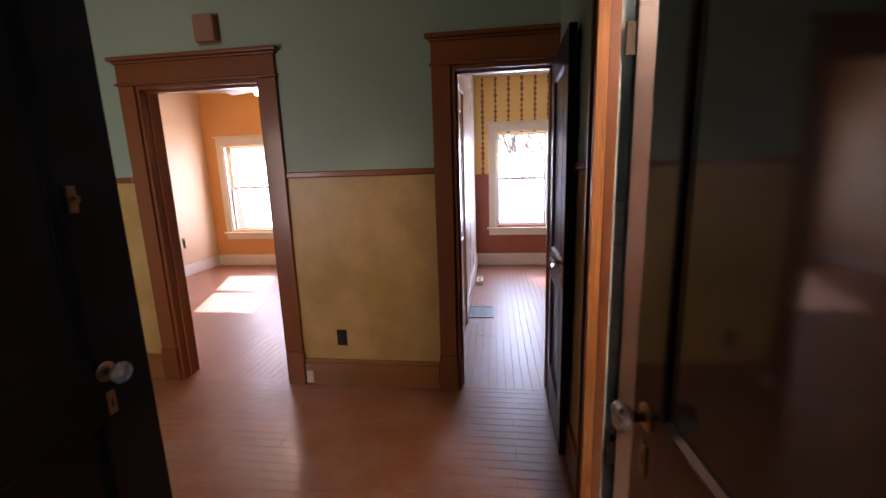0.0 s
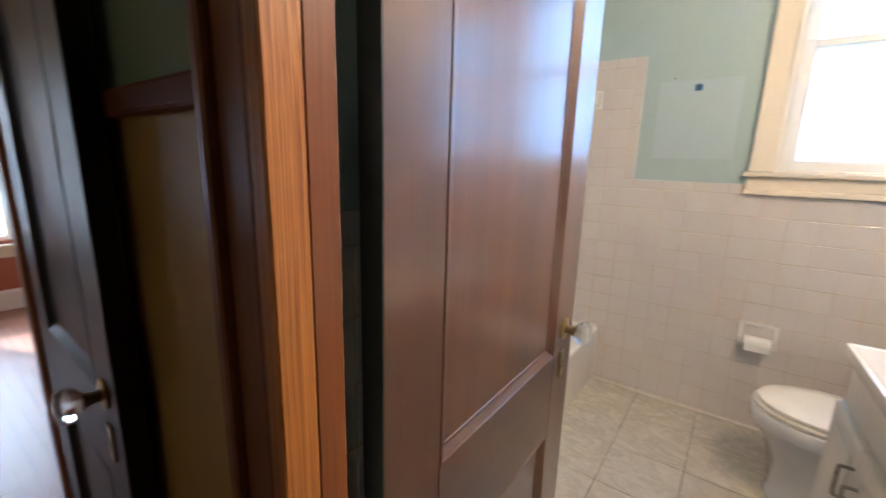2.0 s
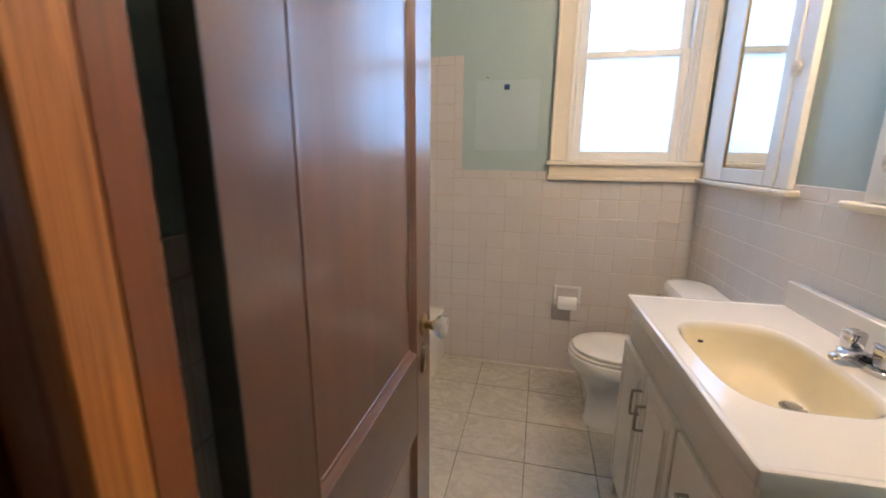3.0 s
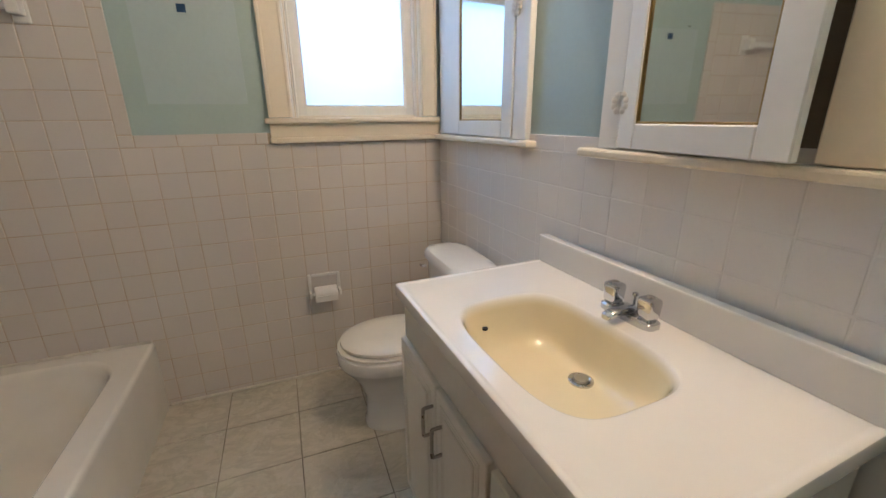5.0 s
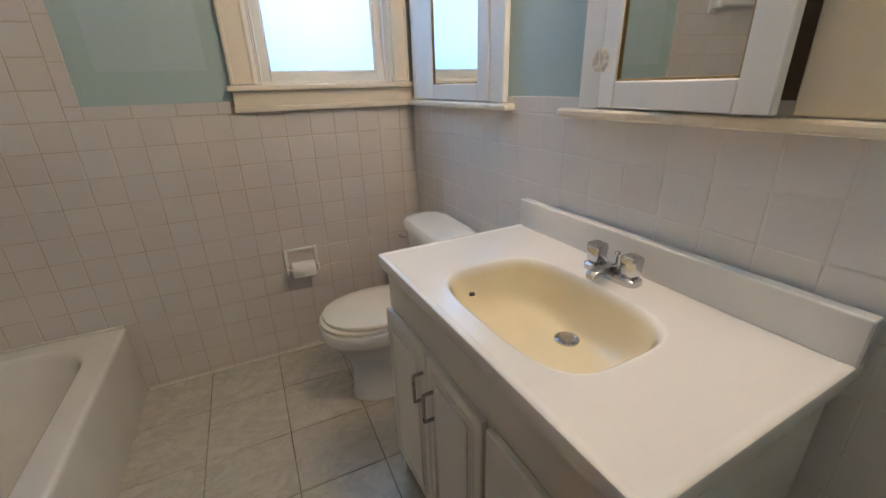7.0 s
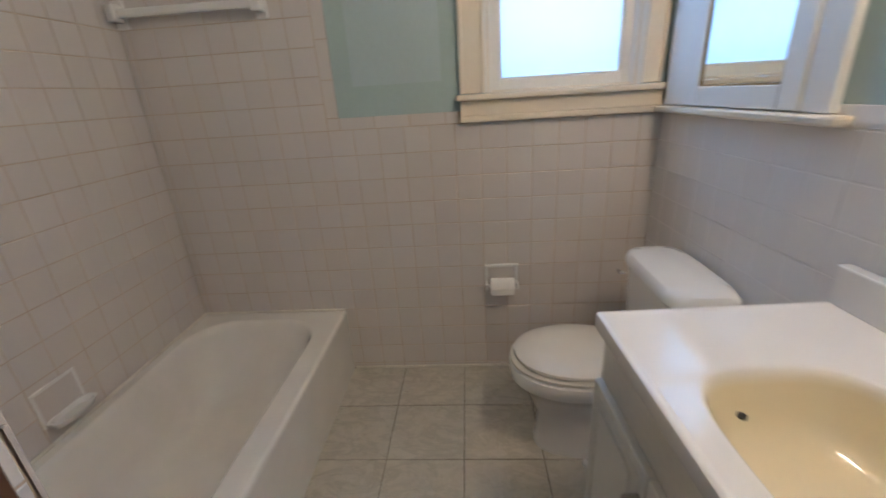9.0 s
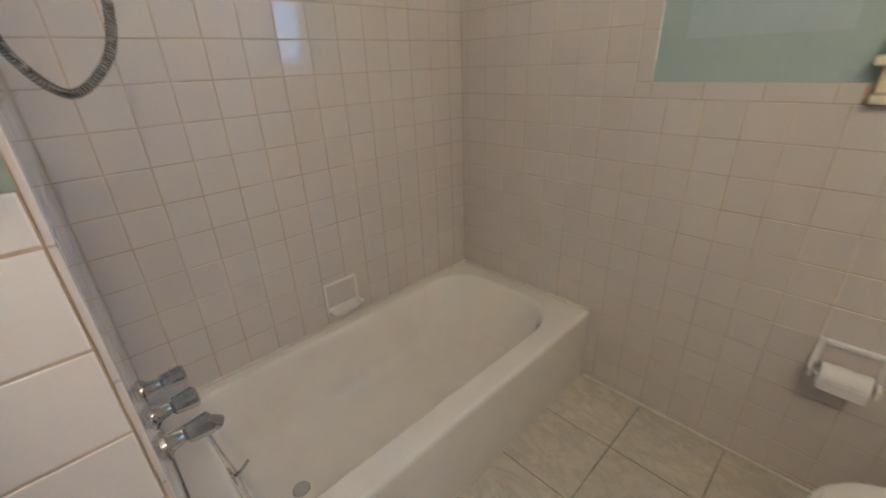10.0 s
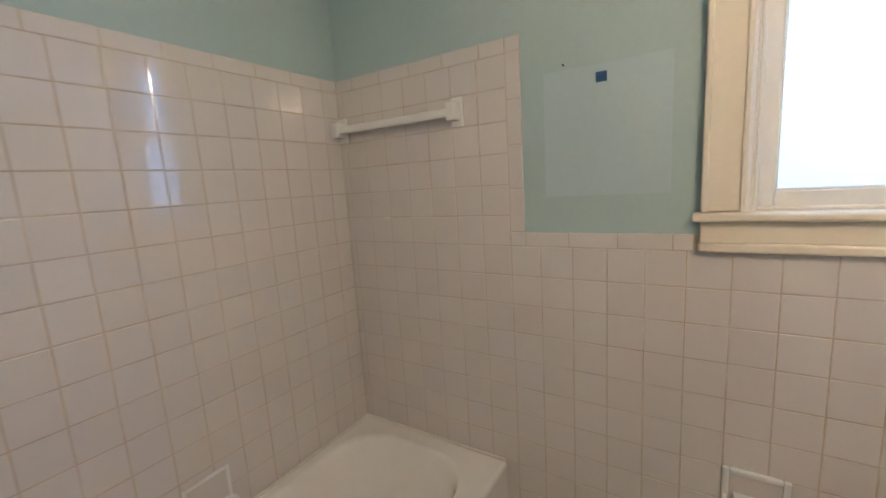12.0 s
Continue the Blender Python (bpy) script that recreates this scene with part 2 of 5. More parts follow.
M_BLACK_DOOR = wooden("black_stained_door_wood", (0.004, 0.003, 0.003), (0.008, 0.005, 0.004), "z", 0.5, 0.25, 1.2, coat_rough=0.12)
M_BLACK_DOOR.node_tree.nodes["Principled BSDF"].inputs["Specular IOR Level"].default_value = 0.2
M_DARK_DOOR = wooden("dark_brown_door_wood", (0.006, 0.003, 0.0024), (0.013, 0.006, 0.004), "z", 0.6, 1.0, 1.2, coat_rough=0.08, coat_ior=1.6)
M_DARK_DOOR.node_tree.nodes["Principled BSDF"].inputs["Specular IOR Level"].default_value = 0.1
M_FLOOR_X = wooden("worn_red_oak_hall_boards", (0.22, 0.080, 0.034), (0.31, 0.120, 0.050), "x", 0.34, 0.25, 1.2, wear=0.6)
M_FLOOR_Y = wooden("red_oak_room_boards", (0.25, 0.088, 0.042), (0.34, 0.128, 0.060), "y", 0.46, 0.25, 1.2, coat_rough=0.28, wear=0.15)
M_GAP = plain("dark_floor_joint", (0.03, 0.016, 0.01), 0.8)
M_TILE = glazed("cream_white_glazed_tile", (0.68, 0.635, 0.60), (0.64, 0.59, 0.55))
M_TILE_CLEAN = glazed("cream_white_glossy_tile", (0.68, 0.635, 0.60), (0.64, 0.59, 0.55), 0.06, 0.03, 1.0, 0.012)
# Lit copy of the wall tile, with cool window light put into its colour.
M_TILE_LIT = glazed("window_lit_glazed_tile", (0.79, 0.765, 0.75), (0.755, 0.73, 0.715))
M_GROUT_PALE = painted("pale_grout", (0.71, 0.69, 0.67), (0.76, 0.74, 0.72), 0.8, 8, 90, 0.3)
M_GROUT = painted("beige_grout", (0.46, 0.36, 0.26), (0.62, 0.53, 0.43), 0.8, 8, 90, 0.3)
M_MARBLE = marble("grey_veined_floor_tile", (0.62, 0.58, 0.49), (0.38, 0.37, 0.30))
M_FLOOR_GROUT = painted("dark_grey_floor_grout", (0.09, 0.075, 0.06), (0.40, 0.36, 0.29), 0.85, 3.5, 90, 0.3)
M_ENAMEL = plain("white_bath_enamel", (0.86, 0.83, 0.77), 0.10, 0, 1.0, 0.03, grain=6)
M_PORCELAIN = plain("white_porcelain", (0.80, 0.79, 0.76), 0.1, 0, 0.3, 0.02, grain=6)
M_SEAT = plain("ivory_seat_plastic", (0.78, 0.74, 0.65), 0.22, 0, 0.2, 0.03, grain=6)
M_COUNTER = plain("white_cultured_marble", (0.82, 0.80, 0.77), 0.08, 0, 0.9, 0.02, grain=5)
# Real ivory, its colour saturated further to hold the lamp's warm light.
M_BOWL = blended("lamp_warmed_ivory_bowl", (0.82, 0.80, 0.77), (0.81, 0.72, 0.51), 0.868, 0.845)
M_VANITY = painted("white_vanity_thermofoil", (0.74, 0.72, 0.66), (0.78, 0.76, 0.70), 0.35, 5, 60, 0.06)
M_CHROME = plain("polished_chrome", (0.60, 0.61, 0.63), 0.06, 1.0, 0, 0.04)
# Chrome darkened so its colour holds the dark surroundings it mirrors.
M_CHROME_DARKENED = plain("chrome_dark_reflection", (0.24, 0.25, 0.27), 0.1, 1.0, 0, 0.04)
M_HOSE = plain("ribbed_steel_hose", (0.44, 0.42, 0.40), 0.26, 1.0, 0, 0.06)
M_NICKEL = plain("brushed_nickel", (0.45, 0.42, 0.38), 0.3, 1.0, 0, 0.06)
M_BRASS = plain("aged_brass", (0.42, 0.30, 0.14), 0.35, 1.0, 0, 0.1)
M_IRON = plain("dark_bronze_hinge", (0.05, 0.04, 0.03), 0.45, 0.8, 0, 0.1)
M_CRYSTAL = plain("clear_cut_glass", (0.92, 0.94, 0.94), 0.03, 0, 0.6, 0.01, 0.78, 1.5)
M_MIRROR = plain("old_mirror", (0.82, 0.84, 0.82), 0.03, 1.0, 0, 0.015)
M_PANE = plain("clear_window_glass", (1, 1, 1), 0.02, 0, 0, 0.0, 1.0, 1.05)
M_BLACK = plain("black_plastic_and_shade", (0.015, 0.014, 0.013), 0.4)
M_IVORY = plain("ivory_plastic", (0.70, 0.64, 0.52), 0.4)
M_TAN_BOX = plain("tan_plastic", (0.30, 0.16, 0.10), 0.5)
M_BLUE_TAPE = plain("blue_tape", (0.01, 0.06, 0.16), 0.6)
M_PAPER = painted("toilet_paper", (0.80, 0.78, 0.74), (0.84, 0.82, 0.79), 0.9, 20, 150, 0.3)
M_GREY_METAL = plain("grey_register_metal", (0.16, 0.17, 0.17), 0.45, 0.6)
M_FAN_WHITE = plain("white_fan_blade", (0.78, 0.76, 0.72), 0.4)
M_GLOBE = glow("lit_opal_globe", (1.0, 0.80, 0.50), 30.0)
M_BULB = glow("lit_warm_bulb", (1.0, 0.74, 0.50), 160.0)
M_HINGE_PAINT = plain("chipped_cream_paint", (0.78, 0.73, 0.66), 0.35, 0, 0, 0.12, grain=120)
M_CAULK = plain("white_caulk", (0.72, 0.68, 0.60), 0.5)


def frosted(name):
    """Obscure glass: daylight spreads through it, with a dull gloss on the face."""
    m, nt, b = node_mat(name)
    n = noise_of(nt, place_of(nt, (1, 1, 1)), 260.0, 2)
    through_light = nt.nodes.new("ShaderNodeBsdfTranslucent")
    through_light.inputs["Color"].default_value = (0.82, 0.90, 1.0, 1)
    b.inputs["Base Color"].default_value = (0.7, 0.75, 0.78, 1)
    b.inputs["Roughness"].default_value = 0.3
    bump_of(nt, b, n, 0.3, 0.001)
    both = nt.nodes.new("ShaderNodeMixShader")
    both.inputs[0].default_value = 0.12
    nt.links.new(through_light.outputs[0], both.inputs[1])
    nt.links.new(b.outputs[0], both.inputs[2])
    nt.links.new(both.outputs[0], nt.nodes["Material Output"].inputs["Surface"])
    return m


M_FROST = frosted("frosted_window_glass")


def wallpaper(name):
    """Yellow paper with narrow floral stripes in faded brown-red."""
    m, nt, b = node_mat(name)
    g = nt.nodes.new("ShaderNodeNewGeometry")
    sep = nt.nodes.new("ShaderNodeSeparateXYZ")
    nt.links.new(g.outputs["Position"], sep.inputs[0])
    add = nt.nodes.new("ShaderNodeMath")
    add.operation = "ADD"
    nt.links.new(sep.outputs[0], add.inputs[0])
    nt.links.new(sep.outputs[1], add.inputs[1])
    div = nt.nodes.new("ShaderNodeMath")
    div.operation = "PINGPONG"
    nt.links.new(add.outputs[0], div.inputs[0])
    div.inputs[1].default_value = 0.092
    p = place_of(nt, (1, 1, 1))
    wob = noise_of(nt, place_of(nt, (1, 1, 4)), 3.0, 4, 0.7)
    edge = nt.nodes.new("ShaderNodeMath")
    edge.operation = "MULTIPLY_ADD"
    nt.links.new(wob, edge.inputs[0])
    edge.inputs[1].default_value = 0.040
    nt.links.new(div.outputs[0], edge.inputs[2])
    chain = nt.nodes.new("ShaderNodeMath")
    chain.operation = "PINGPONG"
    nt.links.new(sep.outputs[2], chain.inputs[0])
    chain.inputs[1].default_value = 0.036
    link = nt.nodes.new("ShaderNodeMath")
    link.operation = "MULTIPLY_ADD"
    nt.links.new(chain.outputs[0], link.inputs[0])
    link.inputs[1].default_value = 0.5
    nt.links.new(edge.outputs[0], link.inputs[2])
    flower = ramp_of(nt, link.outputs[0], 0.040, 0.048, 1.0, 0.0)
    tone = noise_of(nt, p, 40.0, 3)
    dark = mixed(nt, ramp_of(nt, tone, 0.4, 0.6), (0.24, 0.07, 0.05), (0.36, 0.15, 0.08))
    col = mixed(nt, flower, mixed(nt, noise_of(nt, p, 2.0), (0.84, 0.56, 0.17), (0.86, 0.62, 0.22)), dark)
    nt.links.new(col, b.inputs["Base Color"])
    b.inputs["Roughness"].default_value = 0.55
    return m


M_PAPERED = wallpaper("floral_striped_yellow_wallpaper")


# ---- building helpers ----
def box(bm, x0, x1, y0, y1, z0, z1, bevel=0.0, seg=1):
    """A box with all edges eased by bevel, added to bm."""
    m = Matrix.LocRotScale(((x0 + x1) / 2, (y0 + y1) / 2, (z0 + z1) / 2), None, (abs(x1 - x0), abs(y1 - y0), abs(z1 - z0)))
    got = bmesh.ops.create_cube(bm, size=1, matrix=m)
    if bevel:
        edges = list({e for v in got["verts"] for e in v.link_edges})
        bmesh.ops.bevel(bm, geom=edges, offset=bevel, segments=seg, affect="EDGES", profile=0.5)
    return bm


def boxes(*rows, bevel=0.0, seg=1):
    bm = bmesh.new()
    for r in rows:
        box(bm, *r, bevel=bevel, seg=seg)
    return bm


def ring(cx, cy, z, rx, ry, n=2.0, count=48):
    """A level superellipse: n=2 is an ellipse, larger n squarer."""
    out = []
    for i in range(count):
        a = 2 * math.pi * (i + 0.5) / count
        c, s = math.cos(a), math.sin(a)
        out.append(Vector((cx + rx * math.copysign(abs(c) ** (2 / n), c), cy + ry * math.copysign(abs(s) ** (2 / n), s), z)))
    return out


def loft(rings, cap_first=False, cap_last=False, bm=None):
    bm = bm or bmesh.new()
    made = [[bm.verts.new(p) for p in r] for r in rings]
    for a, b in zip(made, made[1:]):
        for i in range(len(a)):
            j = (i + 1) % len(a)
            bm.faces.new((a[i], a[j], b[j], b[i]))
    if cap_first:
        bm.faces.new(list(reversed(made[0])))
    if cap_last:
        bm.faces.new(made[-1])
    bmesh.ops.recalc_face_normals(bm, faces=bm.faces)
    return bm


def smooth_path(points, steps=6):
    """Points of a smooth curve through the given ones."""
    ps = [Vector(p) for p in points]
    out = []
    for i in range(len(ps) - 1):
        a, b = ps[max(i - 1, 0)], ps[i]
        c, d = ps[i + 1], ps[min(i + 2, len(ps) - 1)]
        for k in range(steps):
            t = k / steps
            out.append(0.5 * ((2 * b) + (c - a) * t + (2 * a - 5 * b + 4 * c - d) * t * t + (3 * b - a - 3 * c + d) * t ** 3))
    out.append(ps[-1])
    return out


def tube(points, r, count=10, bm=None, ribs=0.0):
    """A round bar swept along points."""
    bm = bm or bmesh.new()
    ps = [Vector(p) for p in points]
    rings, side = [], None
    for i, p in enumerate(ps):
        d = (ps[min(i + 1, len(ps) - 1)] - ps[max(i - 1, 0)]).normalized()
        if side is None:
            side = d.orthogonal().normalized()
        side = (side - d * side.dot(d)).normalized()
        up = d.cross(side)
        rr = r * (1 + (ribs if i % 2 else -ribs))
        rings.append([p + rr * (math.cos(2 * math.pi * k / count) * side + math.sin(2 * math.pi * k / count) * up) for k in range(count)])
    return loft(rings, True, True, bm)


def lathe(profile, axis_place, axis="z", count=24, bm=None):
    """Turns (distance along, radius) rows about an axis through a place."""
    bm = bm or bmesh.new()
    o = Vector(axis_place)
    dirs = {"x": (Vector((1, 0, 0)), Vector((0, 1, 0)), Vector((0, 0, 1))), "y": (Vector((0, 1, 0)), Vector((0, 0, 1)), Vector((1, 0, 0))),
            "z": (Vector((0, 0, 1)), Vector((1, 0, 0)), Vector((0, 1, 0)))}[axis]
    rings = []
    for d, r in profile:
        rings.append([o + dirs[0] * d + max(r, 1e-4) * (math.cos(2 * math.pi * k / count) * dirs[1] + math.sin(2 * math.pi * k / count) * dirs[2]) for k in range(count)])
    return loft(rings, True, True, bm)


def mesh_of(name, bm, material, smooth=False):
    me = bpy.data.meshes.new(name)
    bm.to_mesh(me)
    bm.free()
    me.materials.append(material)
    if smooth:
        me.polygons.foreach_set("use_smooth", [True] * len(me.polygons))
        me.set_sharp_from_angle(angle=radians(40))
    return me


def part(name, bm, material, parent=None, label="", smooth=False):
    ob = new(name, mesh_of(name, bm, material, smooth))
    if parent:
        ob.parent = parent
    return tagged(ob, label)


def thing(name, label, category, base=(0, 0, 0), group=""):
    """An Empty at a thing's base; its parts are built in world places moved back by that base."""
    ob = new(name)
    ob.empty_display_size = 0.05
    ob.location = base
    ob.matrix_parent_inverse = Matrix()
    return tagged(ob, label, category, group)


def piece(name, bm, material, owner, label="", smooth=False):
    """A part of an Empty-based thing, given in world places."""
    bmesh.ops.translate(bm, verts=bm.verts, vec=-owner.location)
    return part(name, bm, material, owner, label, smooth)


def structure(name, bm, material, label, category):
    return tagged(part(name, bm, material), label, category, kind="structure")


def slab(axis, p0, p1, a0, a1, z0, z1, holes=()):
    """A wall slab between p0 and p1 on its axis, from a0 to a1 along, with holes (a0, a1, z0, z1)."""
    bm = bmesh.new()

    def put(b0, b1, c0, c1):
        if b1 - b0 > 1e-4 and c1 - c0 > 1e-4:
            if axis == "y":
                box(bm, b0, b1, p0, p1, c0, c1)
            else:
                box(bm, p0, p1, b0, b1, c0, c1)
    cuts = sorted({a0, a1, *[min(max(h[i], a0), a1) for h in holes for i in (0, 1)]})
    for b0, b1 in zip(cuts, cuts[1:]):
        mid, at = (b0 + b1) / 2, z0
        for h in sorted([h for h in holes if h[0] < mid < h[1]], key=lambda h: h[2]):
            put(b0, b1, at, min(max(h[2], z0), z1))
            at = max(at, min(h[3], z1))
        put(b0, b1, at, z1)
    return bm


# ---- large structure: hall ----
D1, D2 = (-2.205, -1.365, 0.0, 2.0), (-0.204, 0.39, 0.0, 2.0)
BD = (1.045, 1.71, 0.0, 2.03)
HN, RN, HE, BW = 2.737, 2.88, 0.40, 0.45

structure("wall_hall_north_upper", slab("y", HN, 2.80, -3.3, HE, 1.42, 2.72, [D1, D2]), M_HALL_GREEN, "faded green painted upper hall wall above the rail", "wall")
structure("wall_hall_north_lower", slab("y", HN, 2.80, -3.3, HE, 0.0, 1.42, [D1, D2]), M_HALL_GOLD, "mottled gold plaster lower hall wall below the rail", "wall")
BH = (BD[0] - 0.022, BD[1] + 0.022, 0.0, 2.03)
structure("wall_hall_east_upper", slab("x", HE, 0.425, 0.25, HN, 1.42, 2.72, [BH]), M_HALL_GREEN, "green upper hall wall beside the bathroom door", "wall")
structure("wall_hall_east_lower", slab("x", HE, 0.425, 0.25, HN, 0.0, 1.42, [BH]), M_HALL_GOLD, "shadowed gold lower hall wall beside the bathroom door", "wall")
structure("wall_hall_west", slab("x", -3.4, -3.3, 0.25, RN, 0.0, 2.72), M_HALL_GREEN, "green painted far end wall of the hall", "wall")
# Unseen south wall; the dimness is put into its colour.
structure("wall_hall_south", slab("y", 0.25, 0.37, -3.4, 0.42, 0.0, 2.72, [(-1.0, 0.39, 0.0, 2.1), (-2.72, -1.98, 0.70, 2.0)]), M_SHADE_DARK, "unseen hall wall coloured dark, with a wide double doorway", "wall")
structure("ceiling_hall", boxes((-3.4, 0.45, 0.25, 2.80, 2.72, 2.80)), M_CEIL, "cream painted hall ceiling", "ceiling")
# Unseen window, added as the opening for the hall's extra light.
added_win = structure("window_hall_added", boxes((-2.72, -2.665, 0.27, 0.35, 0.70, 2.0), (-2.035, -1.98, 0.27, 0.35, 0.70, 2.0), (-2.665, -2.035, 0.27, 0.35, 0.70, 0.76), (-2.665, -2.035, 0.27, 0.35, 1.94, 2.0), (-2.665, -2.035, 0.28, 0.34, 1.32, 1.37)), M_WHITE_TRIM, "unseen white-framed window added to light the hall", "window")
# Unseen room, added to close off the doorway, with dimness painted in.
structure("wall_entry_west", slab("x", -1.6, -1.5, -1.8, 0.25, 0.0, 2.72), M_SHADE_DARK, "unseen dark-coloured wall closing the room behind the doorway", "wall")
structure("wall_entry_east", slab("x", 0.9, 1.0, -1.8, 0.25, 0.0, 2.72), M_SHADE_DARK, "unseen dark-coloured wall closing the room behind the doorway", "wall")
structure("wall_entry_south", slab("y", -1.9, -1.8, -1.6, 1.0, 0.0, 2.72), M_SHADE_DARK, "unseen dark-coloured end wall closing the room behind the doorway", "wall")
structure("ceiling_entry", boxes((-1.6, 1.0, -1.9, 0.25, 2.72, 2.80)), M_SHADE_DARK, "unseen dark-coloured ceiling closing the room behind the doorway", "ceiling")


def casing(name, x0, x1, top, face, label, head_right=True):
    """Side boards on plinths, a frieze with bead and a moulded cap, round an opening in a wall facing -y."""
    own = thing(name, label, "door casing", ((x0 + x1) / 2, face, 0))
    own["kind"] = "structure"
    w = 0.11
    sides = [(x0 - w, x0)] + ([(x1, x1 + w)] if head_right else [])
    for a, b in sides:
        piece("side_board", boxes((a, b, face - 0.02, face, 0.24, top), bevel=0.004), M_TRIM_WOOD, own)
        piece("plinth_block", boxes((a - 0.004, b + 0.004, face - 0.028, face, 0.0, 0.24), bevel=0.005), M_TRIM_WOOD, own)
    r = x1 + w if head_right else x1 + 0.008
    piece("frieze_board", boxes((x0 - w, r, face - 0.02, face, top + 0.016, top + 0.13), bevel=0.003), M_TRIM_WOOD_X, own)
    piece("bead", boxes((x0 - w - 0.012, r + (0.012 if head_right else 0), face - 0.034, face, top, top + 0.016), bevel=0.006, seg=2), M_TRIM_WOOD_X, own)
    e = 0.012 if head_right else 0.0
    piece("cap_moulding", boxes((x0 - w - 0.012, r + e, face - 0.032, face, top + 0.13, top + 0.145), (x0 - w - 0.03, r + e * 2.5, face - 0.05, face, top + 0.145, top + 0.168), bevel=0.006, seg=2), M_TRIM_WOOD_X, own)
    return own


casing("door_casing", D1[0], D1[1], 2.0, HN, "reddish brown wooden door casing with moulded cap")
casing("door_casing", D2[0], D2[1], 2.0, HN, "reddish brown wooden door casing beside a dark door", head_right=False)


def jambs(name, op, y0, y1, label, mat=M_TRIM_WOOD):
    own = thing(name, label, "door frame", ((op[0] + op[1]) / 2, y0, 0))
    own["kind"] = "structure"
    t = 0.022
    piece("jamb", boxes((op[0], op[0] + t, y0 - 0.004, y1, 0, op[3]), bevel=0.002), mat, own)
    piece("jamb", boxes((op[1] - t, op[1], y0 - 0.004, y1, 0, op[3]), bevel=0.002), mat, own)
    piece("head_jamb", boxes((op[0] + t, op[1] - t, y0 - 0.004, y1, op[3] - t, op[3]), bevel=0.002), mat, own)
    for a, b in ((op[0] + t, op[0] + t + 0.012), (op[1] - t - 0.012, op[1] - t)):
        piece("stop", boxes((a, b, y0 + 0.05, y0 + 0.09, 0, op[3] - t - 0.013), bevel=0.003), mat, own)
    piece("stop", boxes((op[0] + t, op[1] - t, y0 + 0.05, y0 + 0.09, op[3] - t - 0.012, op[3] - t), bevel=0.003), mat, own)
    return own


fr = jambs("door_frame", D1, HN, RN + 0.004, "reddish wooden door frame with a small strike plate")
piece("strike_plate", boxes((D1[0] + 0.022, D1[0] + 0.025, 2.90, 2.925, 0.92, 1.00), bevel=0.001), M_NICKEL, fr, "small steel strike plate")
jambs("door_frame", D2, HN, RN + 0.004, "reddish wooden door frame of a room with yellow wallpaper")

for a, b in ((-1.251, -0.318), (-3.3, -2.319)):
    bm = boxes((a, b, HN - 0.018, HN, 1.400, 1.436), bevel=0.006, seg=2)
    structure("trim_rail", bm, M_TRIM_WOOD_X, "narrow reddish wooden picture rail between the paints", "chair rail")
    bm = boxes((a + 0.004, b - 0.004, HN - 0.02, HN, 0.0, 0.165), (a + 0.004, b - 0.004, HN - 0.014, HN, 0.165, 0.192), bevel=0.004)
    structure("baseboard", bm, M_BASE_WOOD, "tall amber-stained wooden baseboard along the hall wall", "baseboard")
structure("trim_rail_east", boxes((HE - 0.018, HE, 1.842, HN - 0.02, 1.400, 1.436), bevel=0.006, seg=2), M_TRIM_WOOD_Y, "dark reddish wooden rail beside the bathroom door", "chair rail")
structure("baseboard_east", boxes((HE - 0.02, HE, 1.842, HN - 0.02, 0, 0.19), bevel=0.004), M_BASE_WOOD, "amber-stained baseboard beside the bathroom door", "baseboard")

# bathroom doorway: casing on the hall side, fir jambs, dark stops
own = thing("bathroom_door_frame", "varnished door frame with orange fir jamb and reddish casing", "door frame", (HE, 1.45, 0))
own["kind"] = "structure"
for s, y in ((1, BD[1]), (-1, BD[0])):
    a, b = sorted((y + s * 0.024, y + s * 0.100))
    piece("casing_board", boxes((HE - 0.02, HE, a, b, 0.0, 2.03), bevel=0.004), M_TRIM_WOOD, own, "reddish brown casing board")
    a, b = sorted((y + s * 0.100, y + s * 0.125))
    piece("back_band", boxes((HE - 0.03, HE, a, b, 0.0, 2.03), bevel=0.007, seg=2), M_TRIM_WOOD, own)
    for k in range(2):
        a, b = sorted((y + s * (0.027 + 0.014 * k), y + s * (0.039 + 0.014 * k)))
        piece("edge_bead", boxes((HE - 0.026 + 0.002 * k, HE - 0.019, a, b, 0.0, 2.03), bevel=0.003, seg=2), M_TRIM_WOOD, own)
    a, b = sorted((y, y + s * 0.022))
    piece("jamb", boxes((HE - 0.034, 0.404, a, b, 0, 2.03), bevel=0.002), M_JAMB_WOOD, own, "orange fir jamb board")
    piece("jamb_back", boxes((0.404, 0.437, a, b, 0, 2.03), bevel=0.001), M_TRIM_WOOD, own, "reddish brown rebate of the jamb")
piece("jamb_stop", boxes((0.385, 0.415, BD[0], BD[0] + 0.013, 0, 2.03), bevel=0.003), M_TRIM_WOOD, own)
piece("head_jamb", boxes((HE - 0.004, BW - 0.004, BD[0], BD[1], 2.008, 2.03), bevel=0.002), M_JAMB_WOOD, own)
piece("frieze_board", boxes((HE - 0.02, HE, BD[0] - 0.105, BD[1] + 0.105, 2.03, 2.15), bevel=0.003), M_TRIM_WOOD_Y, own)
piece("cap_moulding", boxes((HE - 0.05, HE, BD[0] - 0.14, BD[1] + 0.14, 2.15, 2.175), bevel=0.006, seg=2), M_TRIM_WOOD_Y, own)
for z in (0.35, 1.80):
    piece("hinge", boxes((0.452, 0.486, BD[1] - 0.002, BD[1] + 0.004, z - 0.05, z + 0.05), bevel=0.001), M_IRON, own, "dark bronze butt hinge")

